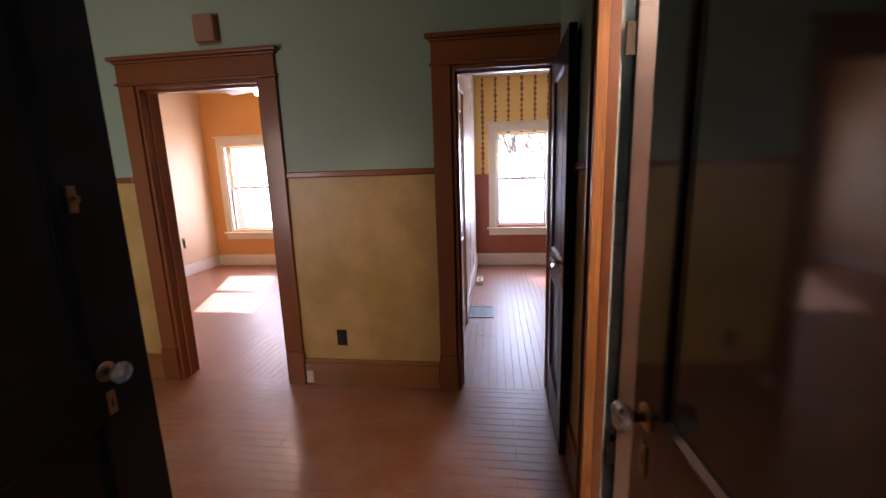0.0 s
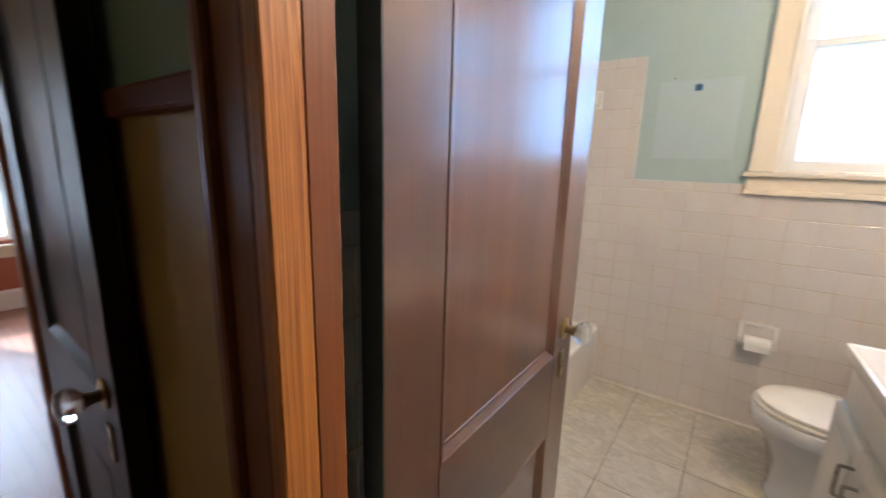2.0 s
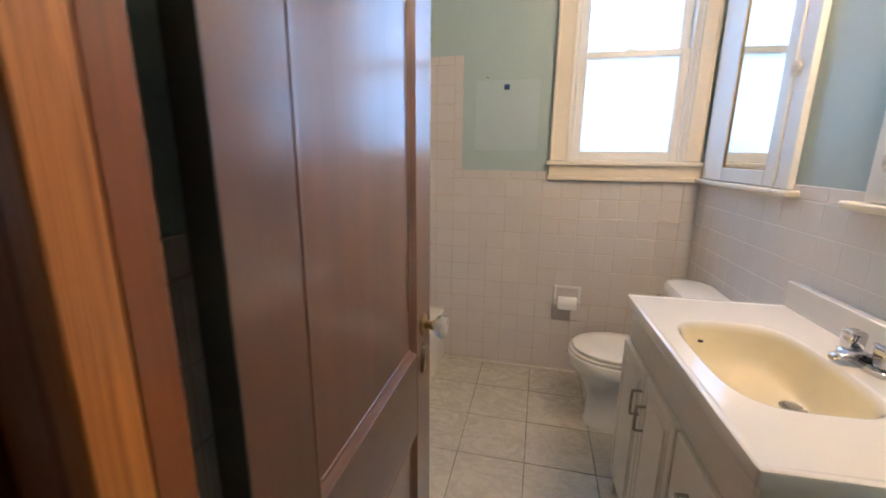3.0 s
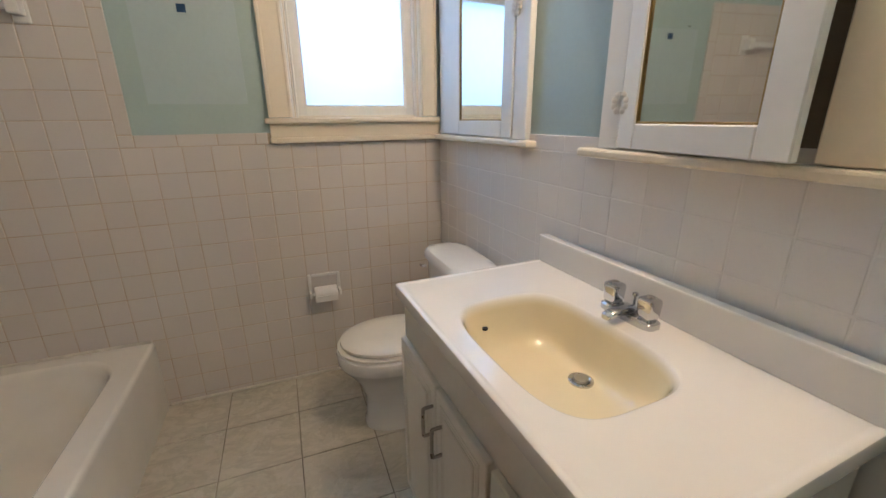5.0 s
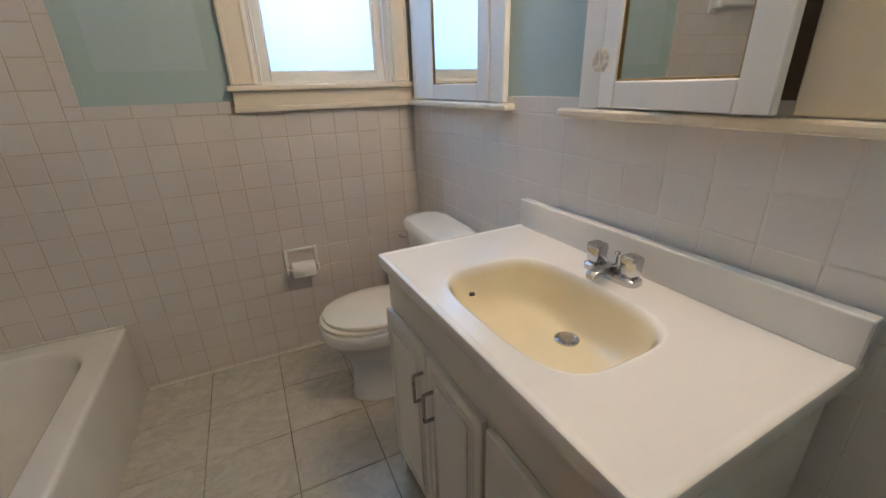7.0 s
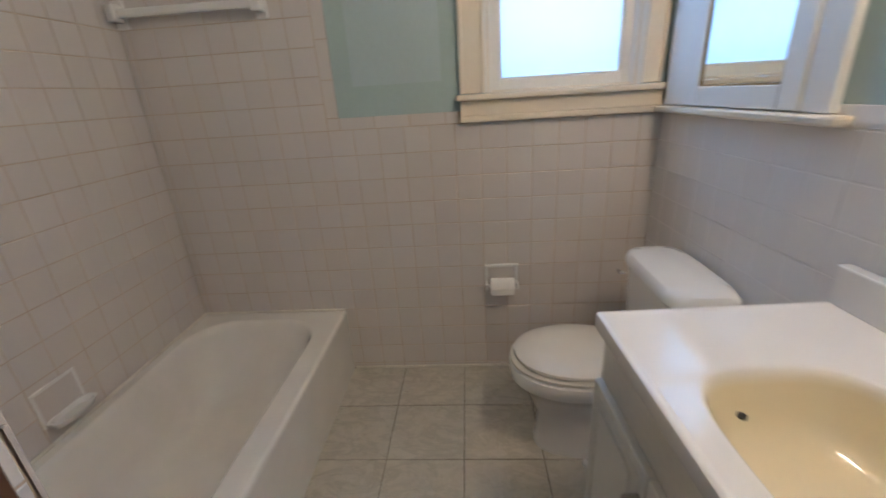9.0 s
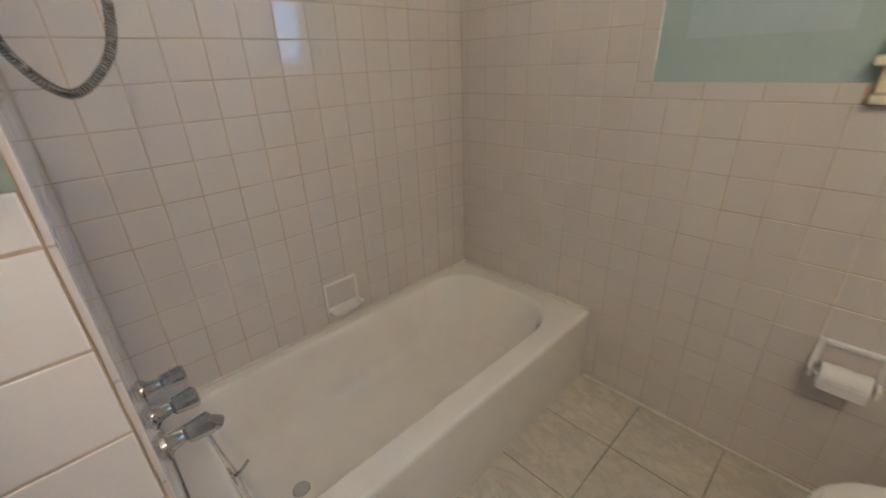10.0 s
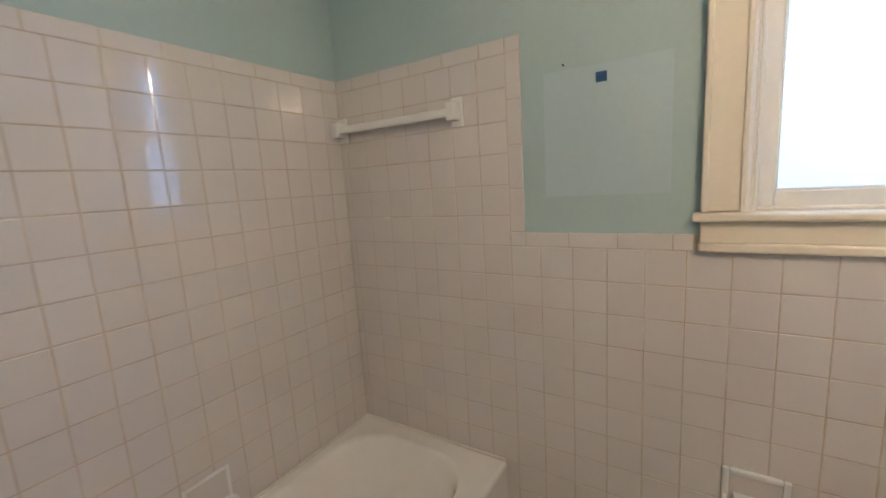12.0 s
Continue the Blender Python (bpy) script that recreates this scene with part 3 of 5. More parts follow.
# ---- large structure: rooms to the north ----
W2 = (0.06, 0.79, 0.60, 1.93)
W1 = (-4.20, -3.40, 0.58, 1.90)
structure("floor_subfloor", boxes((-4.6, 2.2, -1.9, 6.5, -0.2, -0.012)), M_GAP, "dark subfloor under the floorboards", "floor")
structure("wall_room_south", slab("y", 2.80, RN, -4.64, 2.0, 0, 2.70, [D1, D2]), M_PEACH, "peach painted inner wall with two doorways", "wall")
structure("wall_room_north", slab("y", 6.386, 6.53, -4.64, -0.36, 0, 2.70, [W1]), M_ORANGE, "bright orange painted wall with a sash window", "wall")
structure("wall_room_west", slab("x", -4.64, -4.52, RN, 6.386, 0, 2.70), M_PEACH, "pale peach painted wall with a soft sheen", "wall")
structure("wall_room_divider", slab("x", -0.36, -0.245, RN, 6.53, 0, 2.70), M_DIVIDER, "glossy pinkish white wall between the rooms", "wall")
structure("wall_papered_north_upper", slab("y", 6.386, 6.53, -0.245, 2.0, 1.36, 2.70, [W2]), M_PAPERED, "yellow floral striped wallpaper above the red paint", "wall")
structure("wall_papered_north_lower", slab("y", 6.386, 6.53, -0.245, 2.0, 0, 1.36, [W2]), M_RED, "brick red painted lower wall under a window", "wall")
structure("wall_papered_east_upper", slab("x", 1.9, 2.0, RN, 6.386, 1.36, 2.70), M_PAPERED, "yellow floral striped side wall", "wall")
structure("wall_papered_east_lower", slab("x", 1.9, 2.0, RN, 6.386, 0, 1.36), M_RED, "brick red painted lower side wall", "wall")
structure("ceiling_rooms", boxes((-4.64, 2.0, 2.80, 6.53, 2.70, 2.80)), M_CEIL, "cream painted ceiling of the two bright rooms", "ceiling")
for row in ((-4.52, -0.36, 6.366, 6.386), (-0.245, 1.9, 6.366, 6.386)):
    structure("baseboard_north", boxes((*row, 0, 0.15), (row[0], row[1], 6.374, 6.386, 0.15, 0.175), bevel=0.003), M_WHITE_TRIM, "tall cream-white baseboard", "baseboard")
structure("baseboard_west", boxes((-4.52, -4.50, RN, 6.366, 0, 0.17), bevel=0.003), M_WHITE_TRIM, "cream-white baseboard along the peach wall", "baseboard")
structure("baseboard_divider", boxes((-0.245, -0.227, 4.02, 6.366, 0, 0.17), bevel=0.003), M_WHITE_TRIM, "white baseboard along the glossy white wall", "baseboard")


def sash_window(name, op, face, out, label, paint, sash, pane_mat):
    """A double-hung window in a wall facing -y: casing, stool, apron, stops, two sashes with panes."""
    x0, x1, z0, z1 = op
    mid = (z0 + z1) / 2 + 0.02
    own = thing(name, label, "window", ((x0 + x1) / 2, face, z0))
    own["kind"] = "structure"
    c = 0.11
    for a, b in ((x0 - c, x0 - 0.012), (x1 + 0.012, x1 + c)):
        piece("side_casing", boxes((a, b, face - 0.02, face, z0 - 0.03, z1 + 0.02), bevel=0.004), paint, own)
    piece("head_casing", boxes((x0 - c, x1 + c, face - 0.022, face, z1 + 0.02, z1 + 0.135), bevel=0.004), paint, own)
    piece("head_cap", boxes((x0 - c - 0.03, x1 + c + 0.03, face - 0.045, face, z1 + 0.135, z1 + 0.16), bevel=0.005), paint, own)
    piece("window_sill", boxes((x0 - c - 0.03, x1 + c + 0.03, face - 0.05, face + 0.06, z0 - 0.055, z0 - 0.03), bevel=0.006, seg=2), paint, own)
    piece("apron", boxes((x0 - c, x1 + c, face - 0.02, face, z0 - 0.145, z0 - 0.055), bevel=0.004), paint, own)
    for a, b in ((x0 - 0.012, x0 + 0.012), (x1 - 0.012, x1 + 0.012)):
        piece("stop", boxes((a, b, face - 0.006, face + 0.05, z0 - 0.03, z1 + 0.02), bevel=0.003), sash, own)
    f = 0.045
    for nm, ya, za, zb in (("lower_sash", face + 0.055, z0 - 0.03, mid + 0.02), ("upper_sash", face + 0.095, mid - 0.02, z1 + 0.02)):
        bm = boxes((x0 - 0.005, x0 + f, ya, ya + 0.035, za, zb), (x1 - f, x1 + 0.005, ya, ya + 0.035, za, zb),
                   (x0 + f, x1 - f, ya, ya + 0.035, za, za + (0.06 if nm == "lower_sash" else 0.04)), (x0 + f, x1 - f, ya, ya + 0.035, zb - 0.04, zb), bevel=0.004)
        s = piece(nm, bm, sash, own)
        p = part("pane", boxes((x0 + f - 0.01, x1 - f + 0.01, ya + 0.015, ya + 0.019, za + 0.03, zb - 0.03)), pane_mat, s, "clear glass pane")
        bmv = p.data
        for v in bmv.vertices:
            v.co -= own.location
        p.visible_shadow = False
    return own


sash_window("window_papered_room", W2, 6.386, 6.53, "cream-framed sash window with blown-out daylight outside", M_CREAM, M_CREAM_SASH, M_PANE)
sash_window("window_peach_room", W1, 6.386, 6.53, "cream-framed sash window in an orange wall", M_CREAM, M_CREAM_SASH, M_PANE)

# white closet door and casing boards on the divider wall
own = thing("closet_door", "pinkish white closet door with flat tan casing boards", "door", (-0.245, 3.6, 0))
for a, b in ((3.02, 3.13), (3.89, 4.005)):
    piece("casing_board", boxes((-0.245, -0.22, a, b, 0, 2.05), bevel=0.003), M_TAN_TRIM, own)
piece("head_casing", boxes((-0.245, -0.22, 3.0, 4.025, 2.05, 2.17), bevel=0.003), M_TAN_TRIM, own)
piece("leaf", boxes((-0.245, -0.238, 3.13, 3.89, 0.01, 2.05)), M_DIVIDER, own)
for a, b in ((0.2, 0.85), (1.0, 1.9)):
    piece("panel_moulding", boxes((-0.239, -0.230, 3.25, 3.27, a, b), (-0.239, -0.230, 3.79, 3.81, a, b), (-0.239, -0.230, 3.27, 3.79, a, a + 0.02), (-0.239, -0.230, 3.27, 3.79, b - 0.02, b), bevel=0.003), M_DIVIDER, own)

# ---- large structure: bathroom ----
WW, BK, FX, SY = 2.745, 2.785, 1.24, 1.85
WB = (0.69, 1.310, 1.335, 2.40)
VM = Matrix.Translation((0.9, 0.515, 0)) @ Matrix.Rotation(radians(2.4), 4, "Z")
CAP, TOP, P = 1.285, 1.942, 0.1095

wall_win = structure("wall_bath_east", slab("x", WW + 0.008, WW + 0.17, 0.45, BK + 0.15, 0, 2.70, [WB]), M_SEAFOAM, "sea-green painted bathroom wall over white tile", "wall")
structure("wall_bath_east_patch", boxes((WW + 0.004, WW + 0.009, 1.485, 1.855, 1.405, 1.80)), M_PATCH, "paler blue square of older paint", "wall")
grout_win = structure("tile_bed_east", boxes((WW + 0.0014, WW + 0.0081, 0.5, BK, 0, CAP - 0.003), (WW + 0.0014, WW + 0.0081, 1.934, BK, CAP - 0.003, TOP - 0.003)), M_GROUT, "beige grout between square white tiles under the window", "tiled wall")
wall_back = structure("wall_bath_north", slab("y", BK + 0.008, BK + 0.13, FX - 0.15, WW + 0.17, 0, 2.70), M_SEAFOAM, "sea-green painted wall above the bathtub tile", "wall")
grout_back = structure("tile_bed_north", boxes((FX, WW + 0.0014, BK + 0.0014, BK + 0.0081, 0.3, TOP - 0.003)), M_GROUT, "beige grout between square white tiles over the bathtub", "tiled wall")
chase = structure("wall_bath_chase", boxes((BW, FX - 0.008, SY + 0.008, BK + 0.008, 0, 2.70)), M_SEAFOAM, "sea-green boxed wall at the tap end of the bathtub", "wall")
grout_tap = structure("tile_bed_tap_wall", boxes((FX - 0.0081, FX - 0.0014, SY + 0.004, BK + 0.0014, 0, TOP - 0.003)), M_GROUT, "beige grout between white tiles at the taps", "tiled wall")
grout_stub = structure("tile_bed_door_side", boxes((BW, FX - 0.0085, SY + 0.0014, SY + 0.0081, 0, CAP - 0.003)), M_GROUT, "beige grout between white tiles behind the door", "tiled wall")
structure("wall_bath_west", slab("x", 0.425, BW, 0.40, SY + 0.1, 0, 2.70, [(BD[0] - 0.02, BD[1] + 0.022, BD[2], BD[3])]), M_SEAFOAM, "sea-green bathroom wall round the doorway", "wall")
wall_van = structure("wall_bath_south", slab("y", -0.15, -0.008, -0.45, 2.0, 0, 2.70), M_SEAFOAM, "blue-green painted wall above the vanity tile", "wall")
wall_van.matrix_world = VM
grout_van = structure("tile_bed_south", boxes((-0.40, 1.86, -0.0081, -0.0008, 0, CAP - 0.003)), M_GROUT_PALE, "pale grout between square white tiles behind the vanity", "tiled wall")
grout_van.matrix_world = VM
structure("ceiling_bath", boxes((0.42, 2.92, 0.3, 2.92, 2.70, 2.80)), M_CEIL_BATH, "pale painted bathroom ceiling", "ceiling")
floor_bath = structure("floor_bath", boxes((HE + 0.038, WW + 0.01, 0.4, 2.1, -0.011, -0.004)), M_FLOOR_GROUT, "dark grouted bathroom floor of grey marble-look tiles", "floor")
structure("baseboard_bath", boxes((WW - 0.012, WW - 0.0005, 0.66, 2.03, 0.0, 0.014), bevel=0.004), M_CAULK, "thin white caulk strip at the foot of the tile", "baseboard")



# ---- things: doors ----
def glass_knob(own, x, z, face, s, metal=M_BRASS, label="faceted clear glass door knob"):
    """A cut-glass knob on a metal shank and rosette; s is the way it stands off the leaf."""
    k = part("knob", lathe([(s * d, r) for d, r in ((0.026, 0.011), (0.031, 0.020), (0.040, 0.0275), (0.050, 0.0285), (0.058, 0.023), (0.061, 0.012))], (x, face, z), "y", 12), M_CRYSTAL, own, label)
    part("shank", lathe([(0, 0.011), (s * 0.015, 0.009), (s * 0.027, 0.013)], (x, face, z), "y", 16), metal, k, "aged brass shank", True)
    part("rosette", lathe([(0, 0.026), (s * 0.003, 0.026), (s * 0.006, 0.018)], (x, face, z), "y", 24), metal, k, "aged brass rosette", True)
    return k


def panel_door(name, label, wood, rail_wood, w, h, t, rows, m, knob_z, mould, low=0.012, knobs=(1, -1), lock=True, inset=0.062, st=0.112):
    """A framed leaf in its own space: hinge line at x=0, leaf along +x, faces at y=0 and y=t. rows: panels (z0, z1)."""
    own = thing(name, label, "door", (0, 0, 0))
    for a, b in ((0, st), (w - st, w)):
        part("stile", boxes((a, b, 0, t, low, h), bevel=0.002), wood, own)
    edges = [low] + [z for r in rows for z in r] + [h]
    for i in range(0, len(edges), 2):
        part("rail", boxes((st, w - st, 0.0003, t - 0.0003, edges[i], edges[i + 1])), rail_wood, own)
    for z0, z1 in rows:
        p = part("panel", boxes((st - 0.004, w - st + 0.004, 0.011, t - 0.011, z0 - 0.004, z1 + 0.004)), wood, own)
        for s, y in ((1, 0.0), (-1, t)):
            # mitred moulding: a small bead at the frame, then a slope down to the panel
            rings = [[Vector((x, y + s * dp, z)) for x, z in ((st + q, z0 + q), (w - st - q, z0 + q), (w - st - q, z1 - q), (st + q, z1 - q))]
                     for q, dp in ((-0.001, 0.008), (-0.001, 0.0012), (0.0015, -0.0006), (0.005, -0.0006), (0.0075, 0.0016), (0.009, 0.0022), (0.019, 0.0088), (0.023, 0.0092), (0.025, 0.0115))]
            part("moulding", loft(rings), mould, p)
    for s in knobs:
        glass_knob(own, w - inset, knob_z, 0.0 if s < 0 else t, s)
        if lock:
            y = -0.003 if s < 0 else t
            part("keyhole_plate", boxes((w - inset - 0.012, w - inset + 0.012, y, y + 0.003, knob_z - 0.12, knob_z - 0.055), bevel=0.001), M_BRASS, own, "small brass keyhole plate")
            part("keyhole", boxes((w - inset - 0.003, w - inset + 0.003, y - 0.0005 if s < 0 else y + 0.003, y + 0.0005 if s < 0 else y + 0.0036, knob_z - 0.10, knob_z - 0.078)), M_BLACK, own)
    own.matrix_basis = m
    return own


# leaf faces y=1.705 on the room side; it stands open into the bathroom
bath_door = panel_door("bathroom_door", "glossy mahogany two-panel door standing open into the bathroom", M_DOOR_WOOD, M_DOOR_WOOD_X, 0.651, 2.0, 0.032,
                       [(0.23, 0.728), (0.925, 1.86)], pose(0.484, 1.703, 0.004, 0, 0, 0), 0.980, M_DOOR_WOOD)
# Thin black sheet over the hinge edge, painting in its shade.
part("hinge_edge_shade", boxes((-0.0012, 0.0006, -0.0006, 0.0326, 0.012, 2.0)), M_BLACK, bath_door, "black sheet standing in for shade on the hinge edge")
for z in (0.35, 1.80):
    part("hinge_knuckle", lathe([(-0.05, 0.007), (0.05, 0.007)], (-0.006, 0.034, z), "z", 12), M_IRON, bath_door, "dark bronze hinge knuckle", True)

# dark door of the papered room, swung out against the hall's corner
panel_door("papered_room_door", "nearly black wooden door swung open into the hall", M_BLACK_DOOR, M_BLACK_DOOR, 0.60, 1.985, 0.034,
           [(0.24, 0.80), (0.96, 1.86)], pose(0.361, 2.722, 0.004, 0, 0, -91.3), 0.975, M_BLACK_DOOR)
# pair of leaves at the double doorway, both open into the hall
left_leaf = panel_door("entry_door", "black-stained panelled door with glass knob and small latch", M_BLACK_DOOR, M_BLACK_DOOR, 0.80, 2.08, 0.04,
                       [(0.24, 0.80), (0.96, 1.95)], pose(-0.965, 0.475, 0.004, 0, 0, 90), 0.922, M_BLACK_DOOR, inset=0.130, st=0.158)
part("latch", boxes((0.652, 0.678, -0.010, 0, 1.335, 1.400), bevel=0.003), M_BRASS, left_leaf, "small worn brass latch")
part("latch_knob", lathe([(-0.024, 0.006), (-0.020, 0.010), (-0.010, 0.006)], (0.665, 0, 1.368), "y", 12), M_BRASS, left_leaf, "worn brass thumb turn", True)
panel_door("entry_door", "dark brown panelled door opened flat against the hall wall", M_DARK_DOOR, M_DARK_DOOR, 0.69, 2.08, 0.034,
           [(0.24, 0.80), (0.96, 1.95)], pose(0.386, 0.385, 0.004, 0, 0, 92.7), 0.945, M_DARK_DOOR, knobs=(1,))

# ---- things: hall ----
own = thing("outlet_plate", "dark wall outlet plate on the gold plaster", "outlet", (-0.977, HN, 0.29))
piece("plate", boxes((-1.010, -0.945, HN - 0.006, HN, 0.290, 0.398), bevel=0.002), M_BLACK, own)
for z in (0.322, 0.366):
    piece("socket", boxes((-0.993, -0.962, HN - 0.008, HN - 0.005, z - 0.014, z + 0.014), bevel=0.001), M_BLACK, own)
own = thing("plug_in_box", "small ivory box stuck to the baseboard", "doorbell box", (-1.205, HN - 0.02, 0.03))
piece("box", boxes((-1.233, -1.183, HN - 0.045, HN - 0.02, 0.03, 0.11), bevel=0.004), M_IVORY, own)
piece("button", boxes((-1.218, -1.198, HN - 0.049, HN - 0.044, 0.075, 0.095), bevel=0.002), M_IVORY, own)
own = thing("door_chime", "tan wall-mounted chime box above a door casing", "door chime", (-1.66, HN, 2.21))
piece("cover", boxes((-1.725, -1.595, HN - 0.05, HN, 2.215, 2.365), bevel=0.008, seg=2), M_TAN_BOX, own)
piece("back_plate", boxes((-1.735, -1.585, HN - 0.008, HN, 2.205, 2.375), bevel=0.003), M_TAN_BOX, own)
# ---- things: sunny rooms ----
own = thing("floor_register", "grey metal floor register with slots", "floor vent", (-0.11, 4.25, 0))
piece("frame", boxes((-0.235, 0.020, 4.07, 4.11, 0, 0.006), (-0.235, 0.020, 4.39, 4.41, 0, 0.006), (-0.235, -0.215, 4.11, 4.39, 0, 0.006), (0.000, 0.020, 4.11, 4.39, 0, 0.006), bevel=0.001), M_GREY_METAL, own)
piece("backing", boxes((-0.215, 0.000, 4.11, 4.39, 0.0, 0.0012)), M_BLACK, own)
for i in range(9):
    x = -0.208 + i * 0.0245
    piece("slat", boxes((x, x + 0.011, 4.11, 4.39, 0.001, 0.005)), M_GREY_METAL, own)
own = thing("power_strip", "small white power box on the floor by the wall", "power strip", (-0.16, 5.37, 0))
piece("body", boxes((-0.20, -0.12, 5.24, 5.48, 0.0, 0.05), bevel=0.008, seg=2), M_WHITE_TRIM, own)
piece("socket", boxes((-0.18, -0.14, 5.28, 5.32, 0.049, 0.052)), M_BLACK, own)
piece("socket", boxes((-0.18, -0.14, 5.38, 5.42, 0.049, 0.052)), M_BLACK, own)

fan = thing("ceiling_fan", "white ceiling fan with a lit globe lamp", "ceiling fan", (-2.70, 5.10, 2.70))
piece("canopy", lathe([(0, 0.07), (-0.03, 0.065), (-0.05, 0.02)], (-2.70, 5.10, 2.70), "z"), M_FAN_WHITE, fan, "", True)
piece("rod", lathe([(-0.05, 0.012), (-0.12, 0.012)], (-2.70, 5.10, 2.70), "z", 12), M_FAN_WHITE, fan, "", True)
piece("motor", lathe([(-0.12, 0.04), (-0.13, 0.10), (-0.20, 0.11), (-0.225, 0.06)], (-2.70, 5.10, 2.70), "z"), M_FAN_WHITE, fan, "", True)
for i in range(5):
    a = radians(15 + 72 * i)
    bm = boxes((0.18, 0.64, -0.065, 0.065, -0.004, 0.004), (0.09, 0.2, -0.018, 0.018, -0.008, -0.004), bevel=0.003)
    bmesh.ops.transform(bm, matrix=Matrix.Translation((-2.70, 5.10, 2.468)) @ Matrix.Rotation(a, 4, "Z") @ Matrix.Rotation(radians(12), 4, "X"), verts=bm.verts)
    piece("blade", bm, M_FAN_WHITE, fan)
piece("globe", lathe([(-0.225, 0.05), (-0.24, 0.085), (-0.28, 0.105), (-0.32, 0.09), (-0.345, 0.04)], (-2.70, 5.10, 2.70), "z"), M_GLOBE, fan, "lit opal glass globe", True)

# ---- things: bathroom window ----
own = thing("bathroom_window", "cream-framed sash window with frosted panes", "window", (WW, 1.0, 1.34))
own["kind"] = "structure"
y0, y1 = WB[0], WB[1]
piece("side_casing", boxes((WW - 0.018, WW + 0.008, y1, 1.41, 1.348, 2.42), bevel=0.004), M_CREAM, own)
piece("side_casing", boxes((WW - 0.018, WW + 0.008, 0.612, y0, 1.348, 2.42), bevel=0.004), M_CREAM, own)
piece("head_casing", boxes((WW - 0.02, WW + 0.008, 0.612, 1.41, 2.42, 2.535), bevel=0.004), M_CREAM, own)
piece("window_sill", boxes((WW - 0.048, WW + 0.09, 0.597, 1.428, 1.322, 1.346), bevel=0.007, seg=2), M_CREAM, own)
piece("apron", boxes((WW - 0.022, WW + 0.004, 0.60, 1.41, 1.262, 1.322), bevel=0.003), M_CREAM, own)
piece("apron_moulding", boxes((WW - 0.028, WW + 0.004, 0.60, 1.414, 1.236, 1.262), bevel=0.006, seg=2), M_CREAM, own)
for q, e in ((1, y1), (-1, y0)):
    # stepped stop mouldings between the casing and the sashes, then the jamb liner
    for k, (near, far, deep) in enumerate(((0.000, 0.011, -0.006), (0.012, 0.019, 0.006), (0.020, 0.030, 0.016))):
        a, b = sorted((e - q * near, e - q * far))
        piece("stop_moulding", boxes((WW + deep, WW + 0.046, a, b, 1.346, 2.42), bevel=0.003, seg=2), M_CREAM_SASH if k != 1 else M_CREAM, own)
    a, b = sorted((e + q * 0.004, e - q * 0.020))
    piece("side_jamb", boxes((WW + 0.046, WW + 0.17, a, b, 1.33, 2.42)), M_CREAM_SASH, own)
    a, b = sorted((e + q * 0.012, e - q * 0.002))
    piece("casing_bead", boxes((WW - 0.024, WW - 0.017, a, b, 1.348, 2.42), bevel=0.003, seg=2), M_CREAM, own)
    a, b = sorted((e + q * 0.084, e + q * 0.099)) if q > 0 else sorted((e - 0.075, e - 0.062))
    piece("back_band", boxes((WW - 0.026, WW - 0.017, a, b, 1.348, 2.42), bevel=0.004, seg=2), M_CREAM, own)
piece("stool_nosing", boxes((WW + 0.020, WW + 0.046, y0 + 0.030, y1 - 0.030, 1.346, 1.356), bevel=0.003, seg=2), M_CREAM, own)
piece("head_jamb", boxes((WW + 0.004, WW + 0.17, y0 + 0.021, y1 - 0.021, 2.39, 2.42)), M_CREAM_SASH, own)
piece("outer_sill", boxes((WW + 0.09, WW + 0.2, y0, y1, 1.30, 1.335)), M_CREAM_SASH, own)
for nm, xa, za, zb, foot, head in (("lower_sash", WW + 0.050, 1.347, 1.940, 0.056, 0.037), ("upper_sash", WW + 0.088, 1.895, 2.41, 0.048, 0.036)):
    a, b = y0 + 0.024, y1 - 0.024
    gl = (0.764, 1.236)
    bm = boxes((xa, xa + 0.034, a, gl[0] - 0.007, za, zb), (xa, xa + 0.034, gl[1] + 0.007, b, za, zb), (xa, xa + 0.034, gl[0] - 0.007, gl[1] + 0.007, za, za + foot - 0.007), (xa, xa + 0.034, gl[0] - 0.007, gl[1] + 0.007, zb - head + 0.006, zb), bevel=0.004, seg=2)
    s = piece(nm, bm, M_CREAM_SASH, own)
    bm = boxes((xa + 0.006, xa + 0.030, gl[0] - 0.008, gl[0], za + foot - 0.008, zb - head + 0.007), (xa + 0.006, xa + 0.030, gl[1], gl[1] + 0.008, za + foot - 0.008, zb - head + 0.007),
               (xa + 0.006, xa + 0.030, gl[0], gl[1], za + foot - 0.008, za + foot), (xa + 0.006, xa + 0.030, gl[0], gl[1], zb - head, zb - head + 0.007), bevel=0.002)
    bmesh.ops.translate(bm, verts=bm.verts, vec=-own.location)
    part("glazing_bead", bm, M_CREAM_SASH, s)
    bm = boxes((xa + 0.016, xa + 0.020, gl[0] - 0.006, gl[1] + 0.006, za + foot - 0.006, zb - head + 0.006))
    bmesh.ops.translate(bm, verts=bm.verts, vec=-own.location)
    p = part("pane", bm, M_FROST, s, "frosted glass pane")
    p.visible_shadow = False
lock = piece("sash_lock", lathe([(0.0, 0.020), (0.005, 0.018), (0.008, 0.010)], (WW + 0.070, 1.01, 1.940), "z", 16), M_CREAM_SASH, own, "", True)
bm = boxes((WW + 0.052, WW + 0.064, 0.985, 1.035, 1.940, 1.952), bevel=0.004)
bmesh.ops.translate(bm, verts=bm.verts, vec=-own.location)
part("lock_lever", bm, M_CREAM_SASH, lock)

